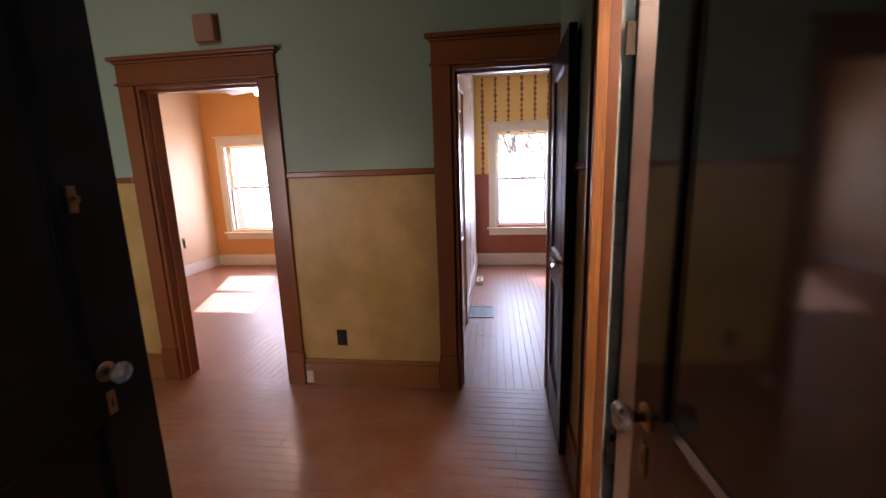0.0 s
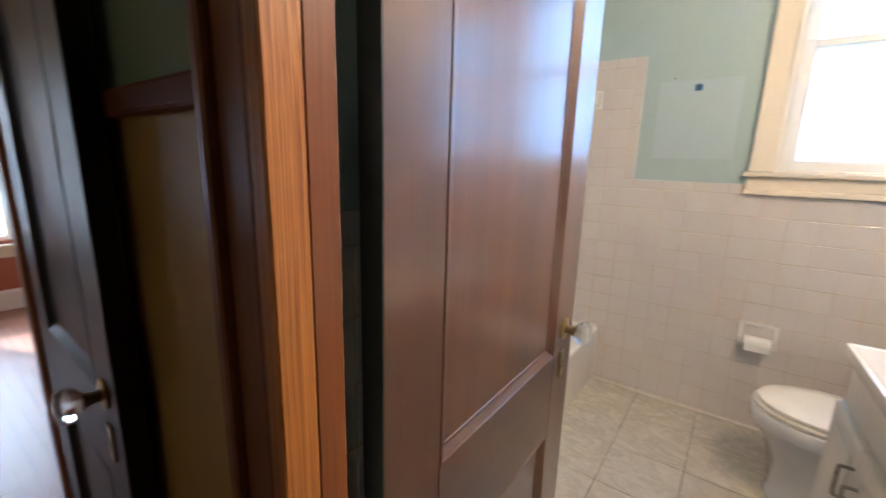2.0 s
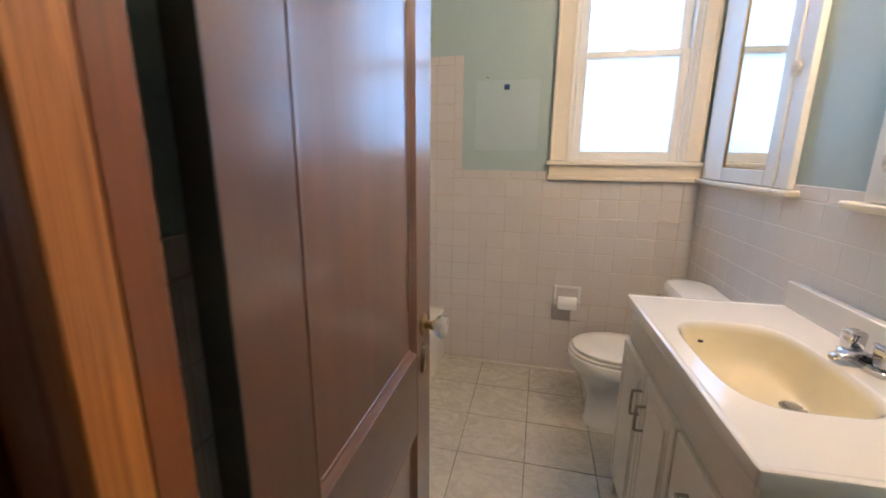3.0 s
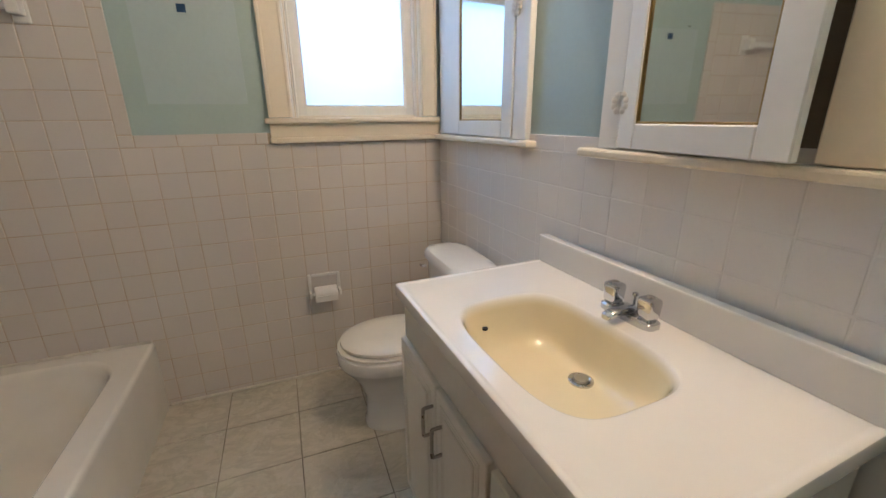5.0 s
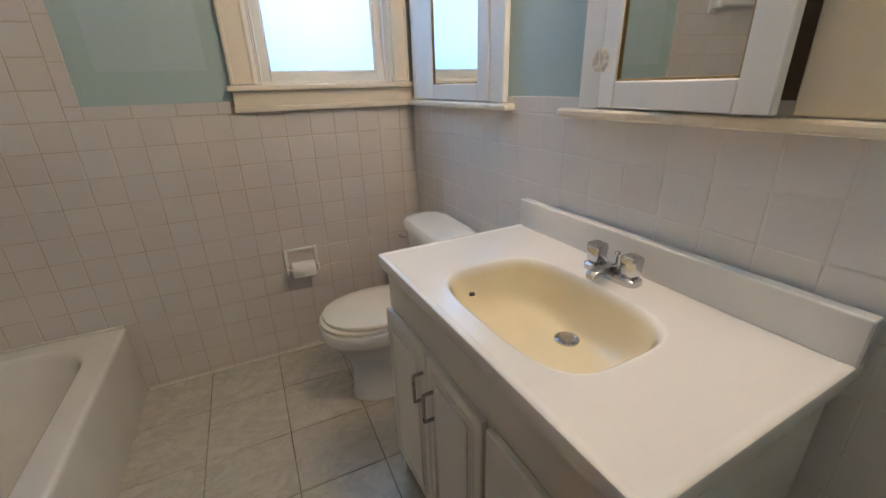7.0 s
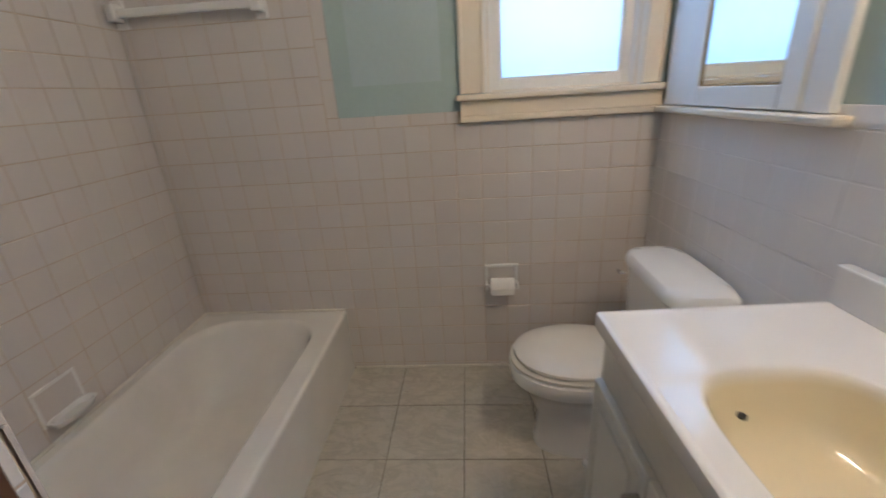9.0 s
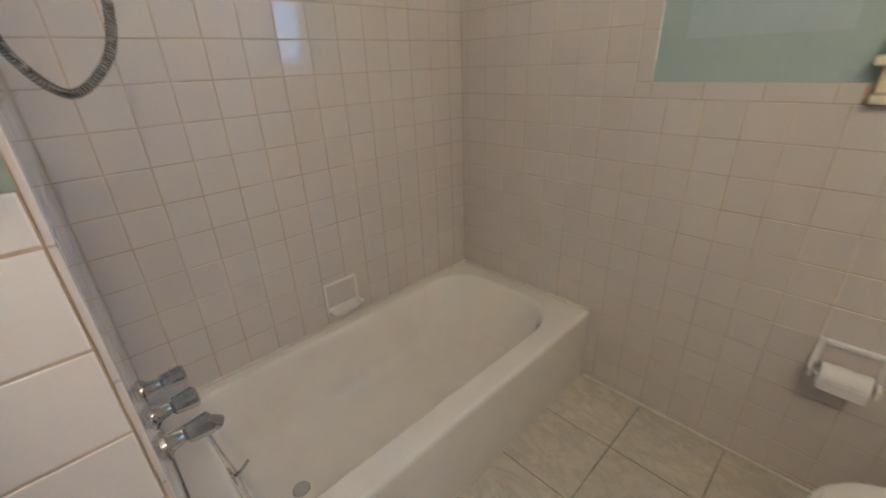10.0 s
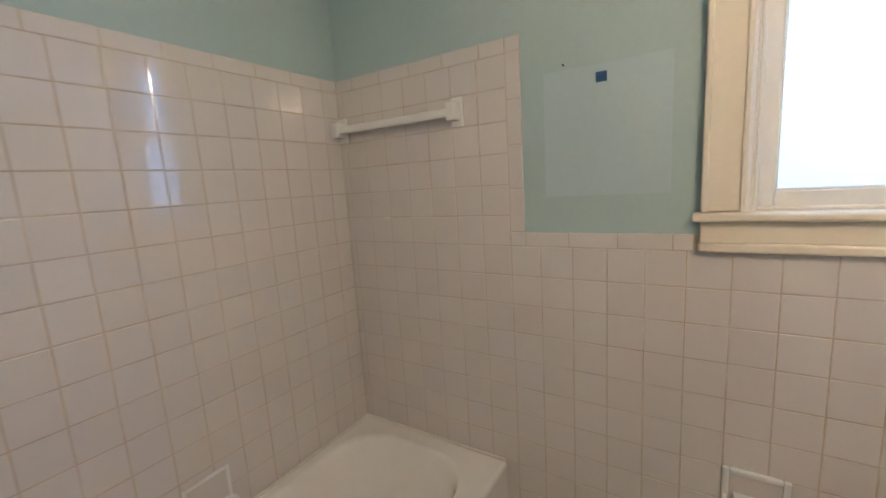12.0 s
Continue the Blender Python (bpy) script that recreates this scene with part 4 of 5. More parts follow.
# ---- things: bathtub ----
tub = thing("bathtub", "white enamelled alcove bathtub with a flat apron", "bathtub", (2.0, 2.41, 0))
N = 120
rim = 0.355


def round_rect(z, x0, x1, y0, y1, r_tap, r_far):
    """A level rectangle with rounded corners: r_tap at the tap end (x0), r_far at the other."""
    out = []
    for cx, cy, r, start in ((x1 - r_far, y1 - r_far, r_far, 0), (x0 + r_tap, y1 - r_tap, r_tap, 90), (x0 + r_tap, y0 + r_tap, r_tap, 180), (x1 - r_far, y0 + r_far, r_far, 270)):
        for k in range(13):
            q = radians(start + 90 * k / 12)
            out.append(Vector((cx + r * math.cos(q), cy + r * math.sin(q), z)))
    return out


XA, XB, YA, YB = FX + 0.002, WW - 0.002, 2.035, BK - 0.001


def basin_ring(z, tap, far, front, back, r_tap, r_far):
    return round_rect(z, XA + tap, XB - far, YA + front, YB - back, r_tap, r_far)


rings = [basin_ring(0.0, 0, 0, 0.004, 0, 0.004, 0.004), basin_ring(rim - 0.024, 0, 0, 0, 0, 0.004, 0.004), basin_ring(rim - 0.010, 0, 0, 0.001, 0, 0.004, 0.004), basin_ring(rim - 0.003, 0.001, 0.001, 0.005, 0.001, 0.005, 0.006),
         basin_ring(rim, 0.004, 0.004, 0.013, 0.003, 0.007, 0.009), basin_ring(rim, 0.006, 0.006, 0.016, 0.005, 0.008, 0.010), basin_ring(rim, 0.080, 0.072, 0.088, 0.040, 0.10, 0.19), basin_ring(rim, 0.083, 0.075, 0.091, 0.043, 0.10, 0.19),
         basin_ring(rim - 0.003, 0.090, 0.083, 0.097, 0.050, 0.10, 0.19), basin_ring(rim - 0.012, 0.098, 0.092, 0.103, 0.057, 0.10, 0.19), basin_ring(rim - 0.04, 0.104, 0.104, 0.108, 0.063, 0.10, 0.19),
         basin_ring(0.22, 0.118, 0.155, 0.122, 0.080, 0.11, 0.18), basin_ring(0.125, 0.138, 0.215, 0.140, 0.100, 0.11, 0.17), basin_ring(0.088, 0.155, 0.250, 0.158, 0.118, 0.11, 0.16),
         basin_ring(0.068, 0.185, 0.295, 0.185, 0.145, 0.10, 0.15), basin_ring(0.062, 0.225, 0.345, 0.225, 0.185, 0.08, 0.12), basin_ring(0.060, 0.30, 0.44, 0.30, 0.26, 0.04, 0.05)]
piece("shell", loft(rings, False, True), M_ENAMEL, tub, "white enamel shell", True)
piece("overflow_plate", lathe([(0, 0.034), (0.006, 0.034), (0.010, 0.026)], (1.345, 2.41, 0.285), "x", 24), M_CHROME, tub, "round chrome overflow plate", True)
piece("trip_lever", tube([(1.353, 2.41, 0.285), (1.375, 2.41, 0.295), (1.40, 2.41, 0.315)], 0.005), M_CHROME, tub, "chrome trip lever", True)
piece("drain", lathe([(0, 0.03), (0.003, 0.028)], (1.52, 2.41, 0.061), "z"), M_CHROME, tub, "", True)
structure("trim_tub_caulk", boxes((FX, WW - 0.001, BK - 0.012, BK - 0.001, rim - 0.002, rim + 0.012), (WW - 0.012, WW - 0.001, 2.04, BK - 0.012, rim - 0.002, rim + 0.012), bevel=0.004), M_CAULK, "yellowed white caulk bead round the bathtub rim", "caulk")

taps = thing("bathtub_taps", "chrome three-handle tub taps with spout", "tap", (FX, 2.41, 0.62))
for y in (2.29, 2.41, 2.53):
    h = piece("handle", lathe([(0.040, 0.015), (0.046, 0.022), (0.094, 0.0285), (0.100, 0.0245)], (FX, y, 0.612), "x", 8), M_CHROME, taps, "faceted chrome handle")
    piece("escutcheon", lathe([(0, 0.034), (0.004, 0.034), (0.016, 0.02), (0.045, 0.013)], (FX, y, 0.612), "x", 24), M_CHROME, taps, "", True)
sp = smooth_path([(FX, 2.41, 0.52), (FX + 0.05, 2.41, 0.522), (FX + 0.10, 2.41, 0.515), (FX + 0.125, 2.41, 0.495)], 4)
piece("spout", tube(sp, 0.02, 16), M_CHROME, taps, "curved chrome spout", True)
piece("spout_collar", lathe([(0, 0.03), (0.008, 0.03), (0.012, 0.022)], (FX, 2.41, 0.52), "x"), M_CHROME, taps, "", True)

shower = thing("hand_shower", "hand shower with a looped steel hose", "shower", (FX, 2.30, 1.93))
piece("wall_flange", lathe([(0, 0.03), (0.005, 0.03), (0.014, 0.014)], (FX - 0.006, 2.30, 1.97), "x"), M_CHROME, shower, "", True)
piece("arm", tube(smooth_path([(FX, 2.30, 1.97), (FX + 0.03, 2.30, 1.965), (FX + 0.055, 2.30, 1.93)], 4), 0.010), M_CHROME, shower, "", True)
piece("bracket", boxes((FX + 0.035, FX + 0.085, 2.275, 2.325, 1.848, 1.915), bevel=0.010, seg=2), M_CHROME, shower, "grey chrome holder")
piece("head_handle", tube(smooth_path([(FX + 0.06, 2.30, 1.88), (FX + 0.10, 2.30, 1.912), (FX + 0.138, 2.30, 1.894)], 4), 0.014, 14), M_CHROME, shower, "", True)
bm = lathe([(0.03, 0.018), (0.015, 0.036), (-0.006, 0.042), (-0.012, 0.040)], (0, 0, 0), "z", 28)
bmesh.ops.transform(bm, matrix=Matrix.Translation((FX + 0.150, 2.30, 1.856)) @ Matrix.Rotation(radians(-12), 4, "Y"), verts=bm.verts)
head = piece("spray_head", bm, M_CHROME, shower, "round chrome spray head", True)
bm = lathe([(-0.0125, 0.036), (-0.014, 0.035)], (0, 0, 0), "z", 28)
bmesh.ops.transform(bm, matrix=Matrix.Translation((0.150, 0, -0.074)) @ Matrix.Rotation(radians(-12), 4, "Y"), verts=bm.verts)
part("spray_plate", bm, M_BLACK, head, "dark spray plate", True)
line = smooth_path([(1.285, 2.30, 1.86), (1.269, 2.30, 1.749), (1.2545, 2.30, 1.605), (1.2525, 2.30, 1.47), (1.266, 2.30, 1.395), (1.3156, 2.30, 1.342), (1.376, 2.30, 1.387), (1.402, 2.30, 1.458),
                    (1.401, 2.30, 1.556), (1.378, 2.30, 1.664), (1.357, 2.30, 1.744), (1.341, 2.30, 1.838), (1.334, 2.30, 1.90)], 28)
piece("hose", tube(line, 0.0080, 10, ribs=0.13), M_HOSE, shower, "ribbed stainless steel hose", True)

# ---- things: ceramic fittings ----
bar = thing("towel_shelf_bar", "white ceramic towel bar on the tile", "towel bar", (WW, 2.46, 1.73))
for y in (2.175, 2.755):
    piece("post", boxes((WW - 0.014, WW, y - 0.026, y + 0.026, 1.672, 1.780), (WW - 0.066, WW - 0.012, y - 0.019, y + 0.019, 1.694, 1.758), bevel=0.007, seg=2), M_PORCELAIN, bar)
piece("bar", boxes((WW - 0.056, WW - 0.026, 2.19, 2.74, 1.708, 1.740), bevel=0.009, seg=3), M_PORCELAIN, bar)

tp = thing("toilet_paper_holder", "white ceramic recessed holder with a paper roll", "toilet paper holder", (WW, 1.25, 0.46))
yA, yB, zA, zB = 1.168, 1.330, 0.466, 0.585
piece("frame", boxes((WW - 0.016, WW + 0.002, yA, yA + 0.018, zA, zB), (WW - 0.016, WW + 0.002, yB - 0.018, yB, zA, zB), (WW - 0.016, WW + 0.002, yA + 0.018, yB - 0.018, zB - 0.016, zB), (WW - 0.012, WW + 0.002, yA + 0.018, yB - 0.018, zA, zA + 0.012), bevel=0.005, seg=2), M_PORCELAIN, tp)
piece("back", boxes((WW - 0.004, WW - 0.001, yA + 0.018, yB - 0.018, zA + 0.012, zB - 0.016)), M_TILE, tp)
for y in (yA + 0.008, yB - 0.008):
    piece("ear", boxes((WW - 0.055, WW - 0.012, y - 0.007, y + 0.007, zA + 0.002, zA + 0.034), bevel=0.005, seg=2), M_PORCELAIN, tp)
piece("roller", lathe([(-0.062, 0.008), (0.062, 0.008)], (WW - 0.046, 1.249, 0.485), "y", 12), M_PORCELAIN, tp, "", True)
roll = thing("toilet_paper_roll", "part-used white toilet paper roll on its holder", "toilet paper", (WW - 0.044, 1.245, 0.44))
piece("paper", lathe([(-0.055, 0.016), (-0.055, 0.036), (-0.053, 0.038), (0.053, 0.038), (0.055, 0.036), (0.055, 0.016)], (WW - 0.046, 1.247, 0.488), "y", 32), M_PAPER, roll, "", True)
piece("loose_sheet", boxes((WW - 0.0855, WW - 0.0838, 1.193, 1.301, 0.458, 0.490)), M_PAPER, roll)

soap = thing("soap_dish", "white ceramic soap dish set in the tub tile", "soap dish", (1.97, BK, 0.48))
piece("frame", boxes((1.893, 1.905, BK - 0.007, BK + 0.002, 0.42, 0.552), (2.037, 2.049, BK - 0.007, BK + 0.002, 0.42, 0.552), (1.905, 2.037, BK - 0.007, BK + 0.002, 0.540, 0.552), bevel=0.003, seg=2), M_PORCELAIN, soap)
piece("back", boxes((1.905, 2.037, BK - 0.004, BK + 0.001, 0.42, 0.541)), M_TILE, soap)
rings = [ring(1.971, BK - 0.020, 0.402, 0.045, 0.018, 2.6, 32), ring(1.971, BK - 0.030, 0.418, 0.070, 0.030, 2.8, 32), ring(1.971, BK - 0.034, 0.440, 0.078, 0.036, 3, 32), ring(1.971, BK - 0.034, 0.440, 0.068, 0.028, 3, 32), ring(1.971, BK - 0.030, 0.424, 0.055, 0.020, 3, 32)]
piece("tray", loft(rings, True, True), M_PORCELAIN, soap, "", True)

hold = thing("towel_bar", "chrome towel bar on the wall behind the door", "towel bar", (1.0, SY, 1.32))
for x in (1.203, 0.64):
    piece("post", boxes((x - 0.022, x + 0.022, SY - 0.065, SY + 0.006, 1.322, 1.360), bevel=0.006, seg=2), M_CHROME_DARKENED, hold)
piece("bar", boxes((0.65, 1.185, SY - 0.056, SY - 0.040, 1.333, 1.349), bevel=0.004), M_CHROME_DARKENED, hold)

own = thing("painters_tape", "scrap of dark blue tape on the green wall", "tape", (WW, 1.675, 1.76))
piece("scrap", boxes((WW + 0.0022, WW + 0.0045, 1.660, 1.692, 1.746, 1.776)), M_BLUE_TAPE, own)

own = thing("wall_nail", "tiny dark nail in the green wall", "nail", (WW, 1.79, 1.815))
piece("nail", lathe([(-0.004, 0.0035), (0.012, 0.002)], (WW + 0.003, 1.79, 1.815), "x", 8), M_IRON, own)

# ---- things: toilet ----
TXC = 2.262
wc = thing("toilet", "white porcelain toilet with closed ivory seat", "toilet", (TXC, 0.95, 0))
rings = [ring(TXC, 0.945, 0.0000, 0.105, 0.215, 2.4, 40), ring(TXC, 0.945, 0.0211, 0.105, 0.215, 2.4, 40), ring(TXC, 0.945, 0.0422, 0.098, 0.205, 2.3, 40), ring(TXC, 0.95, 0.1582, 0.095, 0.20, 2.2, 40), ring(TXC, 0.965, 0.2321, 0.105, 0.215, 2.2, 40),
         ring(TXC, 0.985, 0.2854, 0.138, 0.232, 2.1, 40), ring(TXC, 1.00, 0.322, 0.168, 0.247, 2.1, 40), ring(TXC, 1.005, 0.340, 0.181, 0.252, 2.1, 40), ring(TXC, 1.005, 0.378, 0.187, 0.255, 2.1, 40), ring(TXC, 1.005, 0.390, 0.185, 0.253, 2.1, 40), ring(TXC, 1.005, 0.3956, 0.176, 0.245, 2.1, 40)]
piece("bowl", loft(rings, True, True), M_PORCELAIN, wc, "white porcelain bowl and foot", True)
piece("rear_deck", boxes((TXC - 0.11, TXC + 0.11, 0.62, 0.86, 0.25, 0.396), bevel=0.02, seg=3), M_PORCELAIN, wc, "", True)
rings = [ring(TXC, 1.008, 0.3967, 0.174, 0.240, 2.15, 40), ring(TXC, 1.008, 0.4009, 0.180, 0.246, 2.15, 40), ring(TXC, 1.008, 0.4110, 0.180, 0.246, 2.15, 40), ring(TXC, 1.008, 0.4150, 0.168, 0.234, 2.15, 40)]
piece("seat", loft(rings, True, True), M_SEAT, wc, "ivory plastic seat ring", True)
rings = [ring(TXC, 1.004, 0.4170, 0.160, 0.224, 2.15, 40), ring(TXC, 1.004, 0.4200, 0.170, 0.234, 2.15, 40), ring(TXC, 1.004, 0.4240, 0.173, 0.237, 2.15, 40), ring(TXC, 1.004, 0.4340, 0.171, 0.235, 2.15, 40), ring(TXC, 1.004, 0.4415, 0.158, 0.218, 2.15, 40), ring(TXC, 1.004, 0.4452, 0.10, 0.15, 2.1, 40)]
piece("lid", loft(rings, True, True), M_SEAT, wc, "closed ivory plastic lid", True)
for dx in (-0.075, 0.075):
    piece("seat_hinge", boxes((TXC + dx - 0.02, TXC + dx + 0.02, 0.765, 0.795, 0.394, 0.432), bevel=0.006, seg=2), M_SEAT, wc)
    piece("bolt_cap", lathe([(0, 0.016), (0.012, 0.014), (0.018, 0.006)], (TXC + dx * 1.75, 0.98, 0.0), "z", 16), M_PORCELAIN, wc, "", True)
rings = [ring(TXC - 0.015, 0.695, 0.375, 0.185, 0.085, 5, 48), ring(TXC - 0.015, 0.695, 0.40, 0.195, 0.092, 5, 48), ring(TXC - 0.015, 0.695, 0.705, 0.210, 0.098, 6, 48)]
piece("tank", loft(rings, True, True), M_PORCELAIN, wc, "white porcelain tank", True)
rings = [ring(TXC - 0.015, 0.697, 0.706, 0.214, 0.102, 6, 48), ring(TXC - 0.015, 0.697, 0.715, 0.224, 0.110, 5.5, 48), ring(TXC - 0.015, 0.697, 0.740, 0.224, 0.110, 5, 48), ring(TXC - 0.015, 0.697, 0.757, 0.212, 0.098, 4.5, 48), ring(TXC - 0.015, 0.697, 0.763, 0.18, 0.07, 4, 48)]
piece("tank_lid", loft(rings, True, True), M_PORCELAIN, wc, "rounded white tank lid", True)
piece("flush_lever", tube([(TXC + 0.15, 0.80, 0.672), (TXC + 0.15, 0.817, 0.672), (TXC + 0.16, 0.819, 0.672), (TXC + 0.190, 0.812, 0.664)], 0.007), M_CHROME, wc, "chrome flush lever", True)

# ---- things: vanity ----
van = thing("vanity_cabinet", "white two-door bathroom vanity cabinet with drawers", "vanity")
va, vb, vf = 0.038, 0.900, 0.532
for a in (va, vb - 0.018):
    part("side_panel", boxes((a, a + 0.018, 0.01, vf, 0.0, 0.838), bevel=0.001), M_VANITY, van)
part("bottom_panel", boxes((va + 0.018, vb - 0.018, 0.022, vf - 0.02, 0.10, 0.118)), M_VANITY, van)
part("back_panel", boxes((va + 0.018, vb - 0.018, 0.01, 0.022, 0.10, 0.838)), M_VANITY, van)
part("top_rail", boxes((va + 0.018, vb - 0.018, vf - 0.02, vf, 0.690, 0.838), bevel=0.001), M_VANITY, van)
part("bottom_rail", boxes((va + 0.018, vb - 0.018, vf - 0.02, vf, 0.106, 0.130)), M_VANITY, van)
part("centre_stile", boxes((0.610, 0.664, vf - 0.02, vf - 0.0005, 0.130, 0.690)), M_VANITY, van)
part("drawer_backing", boxes((va + 0.018, 0.345, vf - 0.02, vf - 0.0005, 0.130, 0.690)), M_VANITY, van)
part("divider_stile", boxes((0.345, 0.378, vf - 0.02, vf, 0.130, 0.706)), M_VANITY, van)
part("toe_kick", boxes((va + 0.018, vb - 0.018, vf - 0.075, vf - 0.06, 0.0, 0.10)), M_VANITY, van)
part("base_strip", boxes((va, vb + 0.003, vf - 0.01, vf + 0.006, 0.085, 0.105), bevel=0.002), M_VANITY, van)


def cabinet_front(name, a, b, z0, z1, handle=None):
    d = part(name, boxes((a, b, vf, vf + 0.018, z0, z1), bevel=0.003), M_VANITY, van)
    if b - a > 0.16 and z1 - z0 > 0.2:
        g = 0.05
        part("raised_panel", boxes((a + g, b - g, vf + 0.016, vf + 0.0225, z0 + g, z1 - g), bevel=0.005), M_VANITY, d)
        for q in (0.028, 0.040):
            part("groove_bead", boxes((a + q, a + q + 0.006, vf + 0.017, vf + 0.0205, z0 + q, z1 - q), (b - q - 0.006, b - q, vf + 0.017, vf + 0.0205, z0 + q, z1 - q),
                                      (a + q + 0.006, b - q - 0.006, vf + 0.017, vf + 0.0205, z0 + q, z0 + q + 0.006), (a + q + 0.006, b - q - 0.006, vf + 0.017, vf + 0.0205, z1 - q - 0.006, z1 - q), bevel=0.0015), M_VANITY, d)
    if handle:
        u, z, up = handle
        if up:
            pts = [(u, vf + 0.018, z), (u, vf + 0.04, z), (u, vf + 0.046, z - 0.008), (u, vf + 0.046, z - 0.077), (u, vf + 0.04, z - 0.085), (u, vf + 0.018, z - 0.085)]
        else:
            pts = [(u - 0.042, vf + 0.018, z), (u - 0.042, vf + 0.04, z), (u - 0.034, vf + 0.046, z), (u + 0.034, vf + 0.046, z), (u + 0.042, vf + 0.04, z), (u + 0.042, vf + 0.018, z)]
        part("handle", tube(smooth_path(pts, 3), 0.0048, 10), M_NICKEL, d, "brushed nickel bar handle", True)


cabinet_front("door", 0.620, 0.893, 0.125, 0.700, (0.636, 0.632, True))
cabinet_front("door", 0.360, 0.614, 0.125, 0.700, (0.578, 0.613, True))
for z0, z1 in ((0.125, 0.31), (0.318, 0.505), (0.513, 0.700)):
    cabinet_front("drawer", 0.046, 0.345, z0, z1, (0.195, (z0 + z1) / 2, False))
van.matrix_basis = VM

ctop = thing("basin_counter", "glossy white moulded counter with sunken ivory basin", "counter")
ca, cb, cf = 0.012, 0.908, 0.558
SU, SV, RX, RY = 0.452, 0.330, 0.236, 0.160
edge = lambda z, i: ring((ca + cb) / 2, (0.0 + cf) / 2, z, (cb - ca) / 2 - i, cf / 2 - i, 90, N)
bowl = lambda z, k, n=3.7, dv=0.0: ring(SU, SV + dv, z, RX * k, RY * k, n, N)
rings = [edge(0.838, 0.0), edge(0.839, 0.0), edge(0.866, 0.0), edge(0.8705, 0.0015), edge(0.8725, 0.005), edge(0.8725, 0.013), edge(0.8710, 0.017), edge(0.8705, 0.020), edge(0.8705, 0.022),
         bowl(0.8705, 1.045), bowl(0.8705, 1.04), bowl(0.8699, 1.022), bowl(0.8680, 1.005)]
part("slab", loft(rings), M_COUNTER, ctop, "glossy white moulded slab", True)
rings = [bowl(0.8680, 1.005), bowl(0.8640, 0.985), bowl(0.857, 0.967), bowl(0.842, 0.945), bowl(0.815, 0.910, 3.6, -0.003), bowl(0.785, 0.860, 3.4, -0.006), bowl(0.762, 0.79, 3.2, -0.012), bowl(0.748, 0.69, 2.9, -0.022), bowl(0.740, 0.52, 2.6, -0.044), bowl(0.735, 0.33, 2.3, -0.068), bowl(0.733, 0.15, 2.0, -0.090)]
part("basin", loft(rings, False, True), M_BOWL, ctop, "glossy ivory basin", True)
part("backsplash", boxes((ca, cb, 0.010, 0.042, 0.869, 0.961), bevel=0.004, seg=2), M_COUNTER, ctop)
dr = part("drain_ring", lathe([(0, 0.030), (0.004, 0.030), (0.006, 0.024), (0.003, 0.020)], (SU + 0.003, SV - 0.092, 0.733), "z"), M_CHROME, ctop, "chrome drain ring", True)
part("drain_plug", lathe([(0.004, 0.019), (0.011, 0.018), (0.013, 0.010)], (SU + 0.003, SV - 0.092, 0.733), "z"), M_NICKEL, dr, "dark steel plug", True)
part("overflow_hole", lathe([(-0.003, 0.0075), (0.0015, 0.0075)], (SU + 0.168, SV + 0.080, 0.832), "z", 12), M_BLACK, ctop)
ctop.matrix_basis = VM

tap = thing("basin_faucet", "chrome two-handle basin faucet", "faucet")
FU, FV = 0.464, 0.098
rings = [ring(FU, FV, 0.871, 0.078, 0.027, 4, 40), ring(FU, FV, 0.884, 0.078, 0.027, 4, 40), ring(FU, FV, 0.889, 0.072, 0.022, 4, 40)]
part("base_plate", loft(rings, True, True), M_CHROME, tap, "", True)
for s in (-1, 1):
    hu = FU + s * 0.052
    rings = [ring(hu, FV, z, r, r * 0.92, n, 32) for z, r, n in ((0.886, 0.017, 3), (0.893, 0.018, 4), (0.896, 0.0195, 6), (0.932, 0.0215, 7), (0.940, 0.0200, 6), (0.9435, 0.015, 4))]
    h = part("handle", loft(rings, True, True), M_CHROME, tap, "blocky chrome handle", True)
    part("cap", lathe([(0.071, 0.011), (0.0742, 0.009)], (hu, FV, 0.871), "z", 16), M_NICKEL, h)
rings = [[Vector((FU + hw * math.copysign(abs(math.cos(q)) ** 0.6, math.cos(q)), FV + d, zc + hh * math.copysign(abs(math.sin(q)) ** 0.6, math.sin(q)))) for q in (2 * math.pi * (k + 0.5) / 20 for k in range(20))]
         for d, zc, hw, hh in ((-0.018, 0.889, 0.019, 0.007), (0.0, 0.894, 0.0195, 0.012), (0.022, 0.897, 0.018, 0.012), (0.042, 0.895, 0.0165, 0.0105), (0.062, 0.891, 0.015, 0.0095), (0.074, 0.887, 0.0135, 0.0085), (0.078, 0.886, 0.010, 0.006))]
part("spout", loft(rings, True, True), M_CHROME, tap, "low flat chrome spout", True)
part("lift_rod", lathe([(0.01, 0.003), (0.052, 0.003), (0.054, 0.007), (0.060, 0.007), (0.062, 0.003)], (FU, FV - 0.014, 0.871), "z", 12), M_CHROME, tap, "", True)
tap.matrix_basis = VM


# ---- things: wall cabinets ----
def flower_hinge(own, u, v, z):
    h = part("hinge", lathe([(-0.026, 0.004), (0.026, 0.004)], (u, v + 0.003, z), "z", 8), M_HINGE_PAINT, own, "painted-over ornate hinge", True)
    bm = bmesh.new()
    for s in (-1, 1):
        for k, (dx, dz) in enumerate(((0.010, 0.018), (0.019, 0.007), (0.019, -0.007), (0.010, -0.018))):
            lathe([(0.0, 0.0098), (0.004, 0.0092), (0.0075, 0.003)], (u + s * dx, v, z + dz), "y", 10, bm)
    part("leaf", bm, M_HINGE_PAINT, h, "", True)


